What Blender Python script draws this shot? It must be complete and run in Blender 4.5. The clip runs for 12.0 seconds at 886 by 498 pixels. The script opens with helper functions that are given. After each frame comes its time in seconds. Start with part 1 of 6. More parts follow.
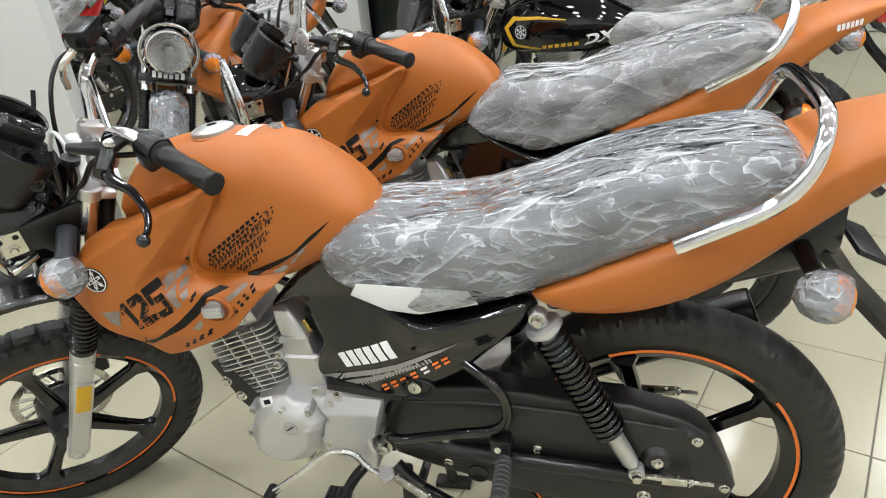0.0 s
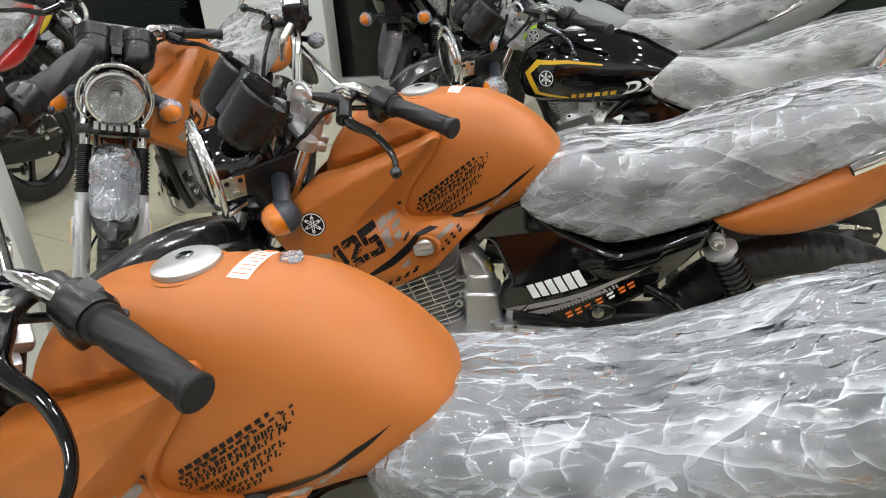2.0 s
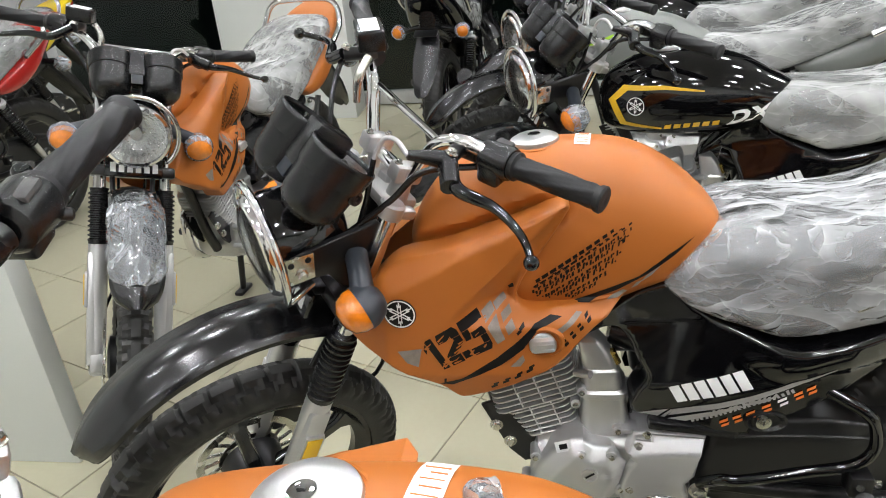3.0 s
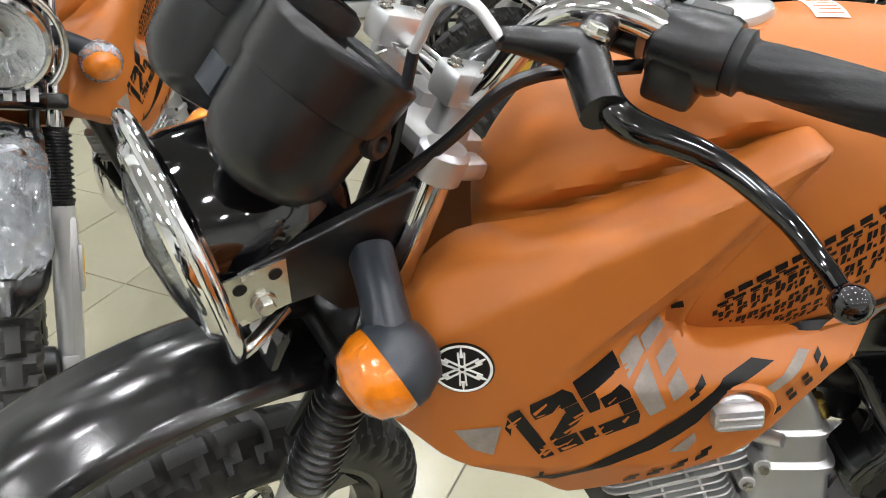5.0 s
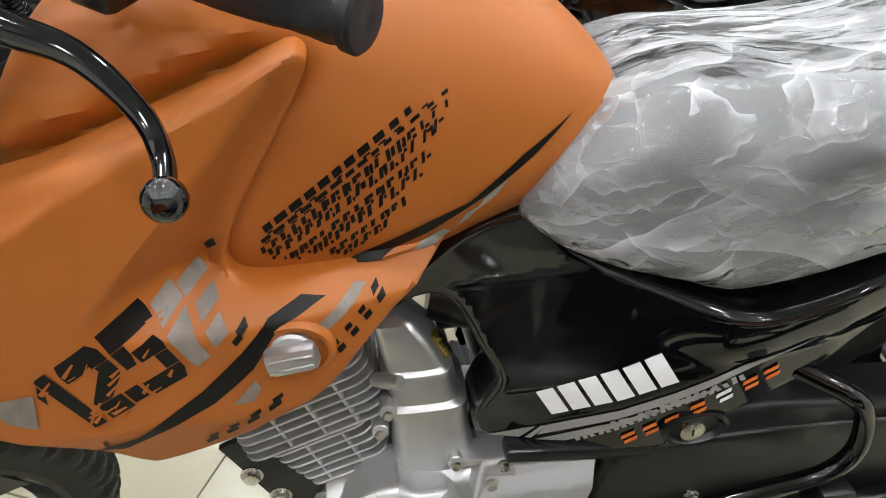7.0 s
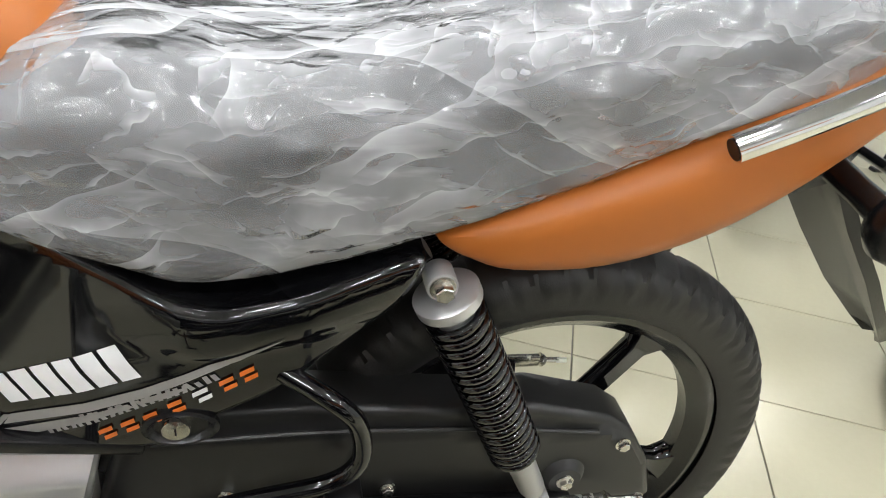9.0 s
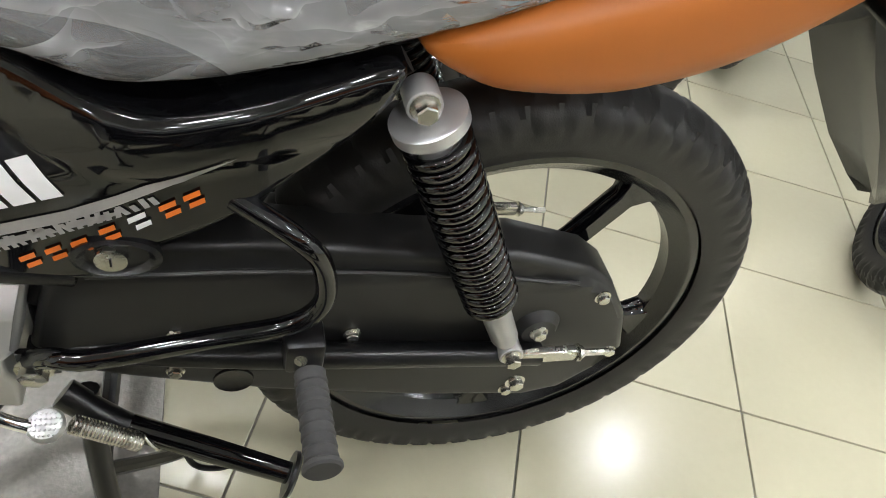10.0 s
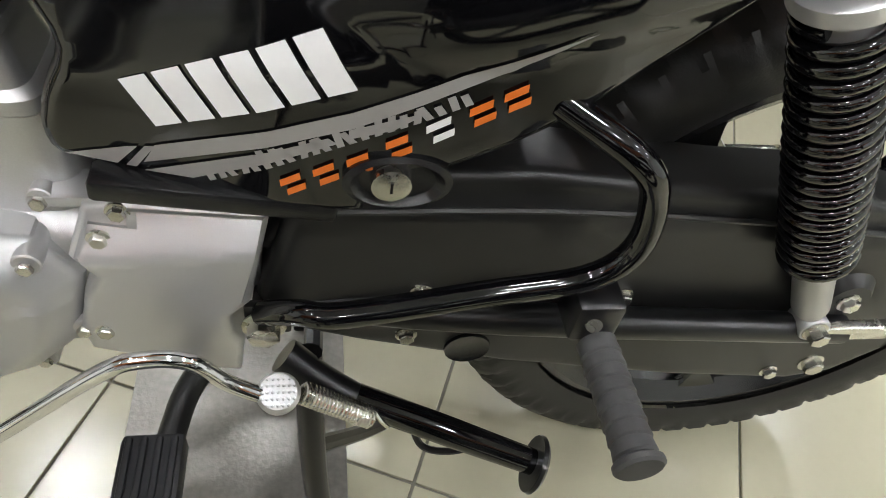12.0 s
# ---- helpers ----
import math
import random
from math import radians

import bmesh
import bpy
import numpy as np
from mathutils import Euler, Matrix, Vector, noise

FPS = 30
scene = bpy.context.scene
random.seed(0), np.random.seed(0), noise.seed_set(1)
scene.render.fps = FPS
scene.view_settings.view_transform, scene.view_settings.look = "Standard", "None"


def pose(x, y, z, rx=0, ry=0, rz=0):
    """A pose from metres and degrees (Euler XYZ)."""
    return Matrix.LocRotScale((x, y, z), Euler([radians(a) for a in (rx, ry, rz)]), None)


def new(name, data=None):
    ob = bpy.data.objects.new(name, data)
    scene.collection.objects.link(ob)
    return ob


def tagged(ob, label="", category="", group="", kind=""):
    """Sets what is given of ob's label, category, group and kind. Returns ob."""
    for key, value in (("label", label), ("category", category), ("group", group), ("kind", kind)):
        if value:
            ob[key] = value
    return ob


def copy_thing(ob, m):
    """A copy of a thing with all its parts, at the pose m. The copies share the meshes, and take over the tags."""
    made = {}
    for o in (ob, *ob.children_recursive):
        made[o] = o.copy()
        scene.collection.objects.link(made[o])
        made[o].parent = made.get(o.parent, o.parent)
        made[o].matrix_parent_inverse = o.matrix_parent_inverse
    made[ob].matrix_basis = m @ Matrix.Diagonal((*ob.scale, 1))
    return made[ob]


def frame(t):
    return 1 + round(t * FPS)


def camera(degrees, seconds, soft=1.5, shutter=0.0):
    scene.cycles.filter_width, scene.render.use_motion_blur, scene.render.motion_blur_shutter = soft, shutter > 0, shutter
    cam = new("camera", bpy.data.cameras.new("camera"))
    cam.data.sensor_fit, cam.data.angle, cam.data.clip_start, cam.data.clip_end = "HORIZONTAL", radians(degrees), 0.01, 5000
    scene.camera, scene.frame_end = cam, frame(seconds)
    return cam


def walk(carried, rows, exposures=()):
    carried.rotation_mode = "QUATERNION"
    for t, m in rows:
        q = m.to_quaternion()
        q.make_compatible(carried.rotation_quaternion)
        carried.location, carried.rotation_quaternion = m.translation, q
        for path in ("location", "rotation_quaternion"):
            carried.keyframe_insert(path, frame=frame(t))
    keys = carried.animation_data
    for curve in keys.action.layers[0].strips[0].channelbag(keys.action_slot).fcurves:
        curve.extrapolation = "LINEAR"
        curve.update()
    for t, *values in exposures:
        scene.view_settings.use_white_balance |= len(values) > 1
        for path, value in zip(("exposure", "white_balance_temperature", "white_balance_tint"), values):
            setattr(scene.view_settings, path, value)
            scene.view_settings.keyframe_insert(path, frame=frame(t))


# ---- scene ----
cam = camera(65.3, 12.0, 1.0)
ROWS = [
    (0.0, -0.3255, -1.7980, 1.3490, 61.806, 4.985, 10.013),
    (0.5, -0.3734, -1.7497, 1.3298, 60.721, 3.539, 9.986),
    (1.0, -0.4532, -1.6424, 1.3295, 61.532, 3.421, 8.014),
    (1.5, -0.5231, -1.5294, 1.3312, 63.105, 3.369, 5.081),
    (2.0, -0.5912, -1.3432, 1.3204, 63.706, 3.657, 6.422),
    (2.5, -0.6734, -1.1757, 1.3242, 62.886, 4.031, 7.613),
    (3.0, -0.8122, -1.0287, 1.3231, 64.116, 4.162, 6.572),
    (3.2, -0.8391, -0.9813, 1.3286, 64.696, 4.295, 5.307),
    (4.8, -0.9902, -0.5512, 1.1708, 59.657, 4.195, 3.222),
    (5.0, -0.9890, -0.5400, 1.1415, 57.867, 4.101, 3.205),
    (5.5, -0.9707, -0.5271, 1.0970, 54.975, 3.728, 2.752),
    (6.0, -0.8748, -0.5155, 1.0867, 56.908, 4.083, 1.892),
    (6.5, -0.7893, -0.5139, 1.0783, 57.939, 3.414, -2.661),
    (7.0, -0.7255, -0.5327, 1.0665, 56.645, 2.264, -6.979),
    (7.5, -0.6283, -0.5504, 1.0788, 57.420, -0.559, -8.067),
    (7.7, -0.5824, -0.5627, 1.0831, 58.065, -2.471, -7.693),
    (9.3, -0.3755, -0.5538, 1.0416, 54.113, -9.758, -12.763),
    (9.5, -0.3735, -0.5503, 1.0240, 50.255, -10.761, -12.916),
    (10.0, -0.3789, -0.5097, 0.9886, 44.772, -12.492, -12.675),
    (10.5, -0.3832, -0.4547, 0.9301, 43.055, -11.849, -11.821),
    (11.0, -0.3909, -0.4214, 0.8885, 44.107, -10.915, -11.462),
    (11.5, -0.4349, -0.4163, 0.8560, 42.248, -10.395, -9.866),
    (12.0, -0.5039, -0.4115, 0.8397, 41.894, -7.828, -6.957),
]
walk(cam, [(t, pose(*row)) for t, *row in ROWS],
     [(0.0, -0.06), (1.0, 0.0), (1.8, -0.12), (2.5, 0.0), (3.2, 0.10), (5.0, 0.26), (6.0, 0.38), (6.6, 0.14), (7.5, 0.0), (9.5, 0.14), (12.0, 0.14)])
from mathutils.bvhtree import BVHTree

# ---- world and lights ----
world = bpy.data.worlds.new("world")
scene.world = world
world.use_nodes = True
world.node_tree.nodes["Background"].inputs[0].default_value = (0.02, 0.025, 0.03, 1)
world.node_tree.nodes["Background"].inputs[1].default_value = 0.3
scene.view_settings.exposure = 0.0
CEIL = 3.1


# ---- materials ----
def material(name, color, rough=0.5, metal=0.0, spec=0.5, coat=0.0, grain=0.0, grain_scale=200.0, bump=0.0, bump_scale=300.0, spread=0.0, stain=0.0, stain_scale=4.0):
    m = bpy.data.materials.new(name)
    m.use_nodes = True
    nt = m.node_tree
    b = nt.nodes["Principled BSDF"]
    b.inputs["Base Color"].default_value = (*color, 1)
    b.inputs["Roughness"].default_value = rough
    b.inputs["Metallic"].default_value = metal
    b.inputs["Specular IOR Level"].default_value = spec
    b.inputs["Coat Weight"].default_value = coat
    b.inputs["Coat Roughness"].default_value = 0.06
    tc = nt.nodes.new("ShaderNodeTexCoord")
    if grain or stain:
        n1 = nt.nodes.new("ShaderNodeTexNoise")
        n1.inputs["Scale"].default_value = grain_scale
        n1.inputs["Detail"].default_value = 4
        n2 = nt.nodes.new("ShaderNodeTexNoise")
        n2.inputs["Scale"].default_value = stain_scale
        n2.inputs["Detail"].default_value = 5
        for n in (n1, n2):
            nt.links.new(tc.outputs["Object"], n.inputs["Vector"])
        a = nt.nodes.new("ShaderNodeMath")
        a.operation = "MULTIPLY_ADD"
        nt.links.new(n1.outputs["Fac"], a.inputs[0])
        a.inputs[1].default_value = 2 * grain
        a.inputs[2].default_value = 1 - grain
        s = nt.nodes.new("ShaderNodeMath")
        s.operation = "MULTIPLY_ADD"
        nt.links.new(n2.outputs["Fac"], s.inputs[0])
        s.inputs[1].default_value = 2 * stain
        s.inputs[2].default_value = 1 - stain
        p = nt.nodes.new("ShaderNodeMath")
        p.operation = "MULTIPLY"
        nt.links.new(a.outputs[0], p.inputs[0])
        nt.links.new(s.outputs[0], p.inputs[1])
        v = nt.nodes.new("ShaderNodeVectorMath")
        v.operation = "SCALE"
        v.inputs[0].default_value = color
        nt.links.new(p.outputs[0], v.inputs["Scale"])
        nt.links.new(v.outputs[0], b.inputs["Base Color"])
        r = nt.nodes.new("ShaderNodeMath")
        r.operation = "MULTIPLY_ADD"
        nt.links.new(n2.outputs["Fac"], r.inputs[0])
        r.inputs[1].default_value = spread
        r.inputs[2].default_value = rough - spread / 2
        nt.links.new(r.outputs[0], b.inputs["Roughness"])
    if bump:
        n3 = nt.nodes.new("ShaderNodeTexNoise")
        n3.inputs["Scale"].default_value = bump_scale
        n3.inputs["Detail"].default_value = 3
        nt.links.new(tc.outputs["Object"], n3.inputs["Vector"])
        bn = nt.nodes.new("ShaderNodeBump")
        bn.inputs["Strength"].default_value = bump
        bn.inputs["Distance"].default_value = 0.001
        nt.links.new(n3.outputs["Fac"], bn.inputs["Height"])
        nt.links.new(bn.outputs[0], b.inputs["Normal"])
    return m


def film(name, haze, painted_glint, tint, rough, scale, gloss, fine):
    """Thin crumpled packing film: clear, with a milky veil, crease glints painted as white lines, and a hard shine."""
    m = bpy.data.materials.new(name)
    m.use_nodes = True
    nt = m.node_tree
    nt.nodes.clear()
    out = nt.nodes.new("ShaderNodeOutputMaterial")
    tc = nt.nodes.new("ShaderNodeTexCoord")

    def math_node(op, a, b=None, c=None, clamp=False):
        n = nt.nodes.new("ShaderNodeMath")
        n.operation, n.use_clamp = op, clamp
        for k, v in enumerate((a, b, c)):
            if v is None:
                continue
            if isinstance(v, (int, float)):
                n.inputs[k].default_value = v
            else:
                nt.links.new(v, n.inputs[k])
        return n.outputs[0]

    def clouds(sc, detail, turn, stretch, distortion):
        mp = nt.nodes.new("ShaderNodeMapping")
        mp.inputs["Rotation"].default_value = turn
        mp.inputs["Scale"].default_value = stretch
        nt.links.new(tc.outputs["Object"], mp.inputs["Vector"])
        n = nt.nodes.new("ShaderNodeTexNoise")
        n.inputs["Scale"].default_value = sc
        n.inputs["Detail"].default_value = detail
        n.inputs["Distortion"].default_value = distortion
        nt.links.new(mp.outputs[0], n.inputs["Vector"])
        return n.outputs["Fac"]

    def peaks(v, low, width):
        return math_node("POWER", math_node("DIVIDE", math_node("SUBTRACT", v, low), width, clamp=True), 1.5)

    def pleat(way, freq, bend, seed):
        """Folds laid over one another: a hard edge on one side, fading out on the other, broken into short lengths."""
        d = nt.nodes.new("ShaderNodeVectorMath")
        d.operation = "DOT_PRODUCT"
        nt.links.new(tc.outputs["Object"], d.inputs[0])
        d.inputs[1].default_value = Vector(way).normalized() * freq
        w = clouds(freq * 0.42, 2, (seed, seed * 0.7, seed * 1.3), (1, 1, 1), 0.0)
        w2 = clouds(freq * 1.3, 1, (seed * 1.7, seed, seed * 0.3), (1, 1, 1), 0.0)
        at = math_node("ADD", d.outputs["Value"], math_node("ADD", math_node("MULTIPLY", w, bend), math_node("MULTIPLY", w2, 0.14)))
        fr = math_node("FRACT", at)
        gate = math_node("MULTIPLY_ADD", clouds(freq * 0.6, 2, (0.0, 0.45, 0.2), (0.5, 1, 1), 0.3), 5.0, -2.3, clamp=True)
        # edge: highlight along each fold, painted in as diffuse white
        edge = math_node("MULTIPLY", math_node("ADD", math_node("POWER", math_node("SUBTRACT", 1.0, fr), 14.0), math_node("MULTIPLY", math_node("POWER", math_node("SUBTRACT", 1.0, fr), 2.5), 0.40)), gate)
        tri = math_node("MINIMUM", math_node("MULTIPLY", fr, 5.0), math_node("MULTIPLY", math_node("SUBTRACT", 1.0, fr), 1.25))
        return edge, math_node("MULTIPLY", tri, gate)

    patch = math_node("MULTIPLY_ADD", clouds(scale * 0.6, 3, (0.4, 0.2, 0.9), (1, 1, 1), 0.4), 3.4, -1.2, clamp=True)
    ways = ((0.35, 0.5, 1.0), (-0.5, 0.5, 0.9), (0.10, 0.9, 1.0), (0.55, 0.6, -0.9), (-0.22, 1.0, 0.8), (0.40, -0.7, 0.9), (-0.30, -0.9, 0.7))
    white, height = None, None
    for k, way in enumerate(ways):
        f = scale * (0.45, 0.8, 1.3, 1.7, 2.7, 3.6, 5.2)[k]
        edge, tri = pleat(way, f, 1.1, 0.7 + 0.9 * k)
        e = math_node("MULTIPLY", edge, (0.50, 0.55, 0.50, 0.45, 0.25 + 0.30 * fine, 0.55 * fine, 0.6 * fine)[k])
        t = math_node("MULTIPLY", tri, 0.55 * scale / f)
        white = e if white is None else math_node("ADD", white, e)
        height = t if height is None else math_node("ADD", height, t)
    # short glints between the folds, put into the colour as white strokes
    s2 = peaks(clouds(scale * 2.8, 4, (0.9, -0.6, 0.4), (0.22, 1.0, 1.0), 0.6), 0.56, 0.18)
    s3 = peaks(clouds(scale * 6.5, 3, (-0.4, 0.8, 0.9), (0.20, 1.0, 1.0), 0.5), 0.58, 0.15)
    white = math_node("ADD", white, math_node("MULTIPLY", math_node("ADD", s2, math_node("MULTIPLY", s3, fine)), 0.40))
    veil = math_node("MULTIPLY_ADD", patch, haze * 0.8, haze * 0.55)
    cover = math_node("MULTIPLY_ADD", white, painted_glint, veil, clamp=True)
    bump = nt.nodes.new("ShaderNodeBump")
    bump.inputs["Strength"].default_value = 1.0
    bump.inputs["Distance"].default_value = 0.30 / scale
    nt.links.new(height, bump.inputs["Height"])
    gl = nt.nodes.new("ShaderNodeBsdfGlossy")
    gl.inputs["Roughness"].default_value = rough
    nt.links.new(bump.outputs[0], gl.inputs["Normal"])
    milk = nt.nodes.new("ShaderNodeBsdfDiffuse")
    milk.inputs["Color"].default_value = (*tint, 1)
    tr = nt.nodes.new("ShaderNodeBsdfTransparent")
    tr.inputs["Color"].default_value = (0.95, 0.96, 0.97, 1)
    m1 = nt.nodes.new("ShaderNodeMixShader")
    nt.links.new(cover, m1.inputs[0])
    nt.links.new(tr.outputs[0], m1.inputs[1])
    nt.links.new(milk.outputs[0], m1.inputs[2])
    fr = nt.nodes.new("ShaderNodeFresnel")
    fr.inputs["IOR"].default_value = 1.5
    nt.links.new(bump.outputs[0], fr.inputs["Normal"])
    shine = math_node("MULTIPLY", fr.outputs[0], gloss, clamp=True)
    m2 = nt.nodes.new("ShaderNodeMixShader")
    nt.links.new(shine, m2.inputs[0])
    nt.links.new(m1.outputs[0], m2.inputs[1])
    nt.links.new(gl.outputs[0], m2.inputs[2])
    nt.links.new(m2.outputs[0], out.inputs[0])
    return m


def glass(name, tint, rough=0.0):
    m = bpy.data.materials.new(name)
    m.use_nodes = True
    nt = m.node_tree
    nt.nodes.clear()
    out = nt.nodes.new("ShaderNodeOutputMaterial")
    tr = nt.nodes.new("ShaderNodeBsdfTransparent")
    tr.inputs[0].default_value = (*tint, 1)
    gl = nt.nodes.new("ShaderNodeBsdfGlossy")
    gl.inputs["Roughness"].default_value = rough
    fr = nt.nodes.new("ShaderNodeFresnel")
    fr.inputs[0].default_value = 1.5
    mx = nt.nodes.new("ShaderNodeMixShader")
    nt.links.new(fr.outputs[0], mx.inputs[0])
    nt.links.new(tr.outputs[0], mx.inputs[1])
    nt.links.new(gl.outputs[0], mx.inputs[2])
    nt.links.new(mx.outputs[0], out.inputs[0])
    return m


def glow(name, color, strength):
    m = bpy.data.materials.new(name)
    m.use_nodes = True
    b = m.node_tree.nodes["Principled BSDF"]
    b.inputs["Base Color"].default_value = (*color, 1)
    b.inputs["Emission Color"].default_value = (*color, 1)
    b.inputs["Emission Strength"].default_value = strength
    return m


ORANGE = material("orange satin paint", (0.405, 0.120, 0.0165), 0.46, spec=0.45, grain=0.03, grain_scale=900, stain=0.05, stain_scale=5, spread=0.06, bump=0.05, bump_scale=1500)
GLOSS = material("gloss black plastic", (0.0025, 0.0025, 0.003), 0.07, spec=0.75, grain=0.1, grain_scale=60, stain=0.15, spread=0.05, bump=0.03, bump_scale=30)
BLACK = material("satin black metal", (0.005, 0.005, 0.0056), 0.30, grain=0.15, stain=0.2, spread=0.15, bump=0.08, bump_scale=500)
PLASTIC = material("matte black plastic", (0.0065, 0.0065, 0.0072), 0.25, spec=0.48, grain=0.2, grain_scale=700, stain=0.15, spread=0.1, bump=0.15, bump_scale=1200)
CASE = material("black chain case paint", (0.011, 0.011, 0.0108), 0.38, grain=0.12, grain_scale=500, stain=0.3, stain_scale=8, spread=0.2, bump=0.10, bump_scale=700)
RUBBER = material("tyre rubber", (0.014, 0.0135, 0.0125), 0.50, grain=0.2, grain_scale=400, stain=0.3, stain_scale=14, spread=0.15, bump=0.25, bump_scale=500)
GRIP = material("grip rubber", (0.009, 0.0092, 0.0105), 0.46, spec=0.35, grain=0.15, stain=0.15, bump=0.2, bump_scale=900)
PEGRUB = material("grey peg rubber", (0.055, 0.055, 0.055), 0.65, grain=0.2, stain=0.2, stain_scale=20, bump=0.3, bump_scale=900)
CHROME = material("chrome", (0.80, 0.80, 0.81), 0.09, metal=1.0, grain=0.02, stain=0.05, spread=0.04)
ALU = material("cast aluminium", (0.58, 0.58, 0.58), 0.30, metal=0.85, grain=0.08, grain_scale=900, stain=0.08, stain_scale=12, spread=0.12, bump=0.25, bump_scale=1800)
SILVER = material("silver paint", (0.56, 0.56, 0.56), 0.33, metal=0.65, grain=0.05, grain_scale=1200, stain=0.06, spread=0.1, bump=0.08, bump_scale=1500)
BRASS = material("brass", (0.55, 0.40, 0.12), 0.25, metal=1.0, grain=0.1, stain=0.2, stain_scale=30, spread=0.2)
ZINC = material("zinc plated steel", (0.62, 0.61, 0.56), 0.26, metal=1.0, grain=0.1, stain=0.12, stain_scale=30, spread=0.15)
RED = material("red paint", (0.35, 0.015, 0.012), 0.15, coat=0.6, grain=0.03, stain=0.05)
GREYPAINT = material("matte grey paint", (0.17, 0.18, 0.17), 0.5, grain=0.04, stain=0.05)
YELLOWPAINT = material("yellow paint", (0.72, 0.52, 0.02), 0.2, coat=0.5, grain=0.03, stain=0.05)
LIME = material("lime green paint", (0.35, 0.62, 0.03), 0.25, coat=0.4, grain=0.03, stain=0.05)
VINYL = material("black seat vinyl", (0.018, 0.018, 0.019), 0.45, grain=0.15, stain=0.2, bump=0.3, bump_scale=1400)
LAMPGREY = material("blue-grey lamp plastic", (0.022, 0.026, 0.033), 0.36, spec=0.45, grain=0.15, grain_scale=600, stain=0.15, bump=0.1, bump_scale=900)
AMBER = material("amber lens", (0.62, 0.17, 0.006), 0.16, spec=0.6, coat=1.0, grain=0.30, grain_scale=90, stain=0.35, stain_scale=28, bump=0.6, bump_scale=160)
REDLENS = material("red lens", (0.45, 0.02, 0.015), 0.12, coat=0.5, grain=0.1, bump=0.2)
YELLOW = material("yellow decal", (0.70, 0.42, 0.02), 0.4, grain=0.05, stain=0.05)
WHITE = material("white decal", (0.80, 0.80, 0.80), 0.4, grain=0.03, stain=0.04)
GREY = material("grey decal", (0.29, 0.28, 0.27), 0.42, grain=0.05, stain=0.06)
GREYMARK = material("faded grey decal", (0.22, 0.19, 0.165), 0.45, grain=0.15, grain_scale=300, stain=0.4, stain_scale=60)
FENDER = material("black fender plastic", (0.006, 0.006, 0.0066), 0.20, spec=0.7, grain=0.1, grain_scale=80, stain=0.15, spread=0.08, bump=0.04, bump_scale=40)
INK = material("black decal", (0.005, 0.0045, 0.0045), 0.42, spec=0.25, grain=0.1, stain=0.2)
DECOR = material("orange decal", (0.75, 0.17, 0.02), 0.42, grain=0.04, stain=0.05)
PAPER = material("white paper", (0.75, 0.76, 0.76), 0.6, grain=0.04, stain=0.05)
REFLECT = material("reflector bowl", (0.95, 0.95, 0.95), 0.22, metal=1.0, bump=1.0, bump_scale=160)
DIAL = material("dial face", (0.16, 0.17, 0.20), 0.35, grain=0.1, stain=0.1)
CLEAR = glass("clear lens", (0.93, 0.95, 0.95), 0.02)
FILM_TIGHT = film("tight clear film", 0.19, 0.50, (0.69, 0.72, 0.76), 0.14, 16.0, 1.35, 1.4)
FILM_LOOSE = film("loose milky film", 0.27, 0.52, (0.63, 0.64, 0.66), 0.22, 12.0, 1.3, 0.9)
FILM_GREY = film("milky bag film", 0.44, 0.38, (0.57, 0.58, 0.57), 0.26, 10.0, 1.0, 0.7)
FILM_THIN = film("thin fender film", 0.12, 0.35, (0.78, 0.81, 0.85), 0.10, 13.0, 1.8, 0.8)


# ---- mesh helpers ----
def part(name, bm, mat, parent=None, label="", smooth=True, m=None):
    bmesh.ops.recalc_face_normals(bm, faces=bm.faces)
    me = bpy.data.meshes.new(name)
    for f in bm.faces:
        f.smooth = smooth
    bm.to_mesh(me)
    bm.free()
    if smooth:
        me.set_sharp_from_angle(angle=radians(38))
    me.materials.append(mat)
    ob = new(name, me)
    if parent is not None:
        ob.parent = parent
    if m is not None:
        ob.matrix_basis = m
    if label:
        ob["label"] = label
    return ob


def thing(name, label, category, m=None, group="", kind=""):
    ob = new(name)
    if m is not None:
        ob.matrix_basis = m
    return tagged(ob, label, category, group, kind)


def V(*a):
    return Vector(a)


def spline(pts, n=8, closed=False):
    """Catmull-Rom through the points."""
    P = [Vector(p) for p in pts]
    k = len(P)
    out = []
    for i in range(k if closed else k - 1):
        a, b = P[i], P[(i + 1) % k]
        p0 = P[i - 1] if (i > 0 or closed) else a + (a - b)
        p3 = P[(i + 2) % k] if (i + 2 < k or closed) else b + (b - a)
        for j in range(n):
            t = j / n
            out.append(0.5 * ((2 * a) + (b - p0) * t + (2 * p0 - 5 * a + 4 * b - p3) * t * t + (3 * a - p0 - 3 * b + p3) * t ** 3))
    if not closed:
        out.append(P[-1])
    return out


def skin(bm, rings, cap=True, closed_ring=True):
    vs = [[bm.verts.new(p) for p in r] for r in rings]
    k = len(vs[0])
    for a, b in zip(vs, vs[1:]):
        for i in range(k if closed_ring else k - 1):
            j = (i + 1) % k
            try:
                bm.faces.new((a[i], a[j], b[j], b[i]))
            except ValueError:
                pass
    if cap:
        bm.faces.new(vs[0][::-1])
        bm.faces.new(vs[-1])
    return bm


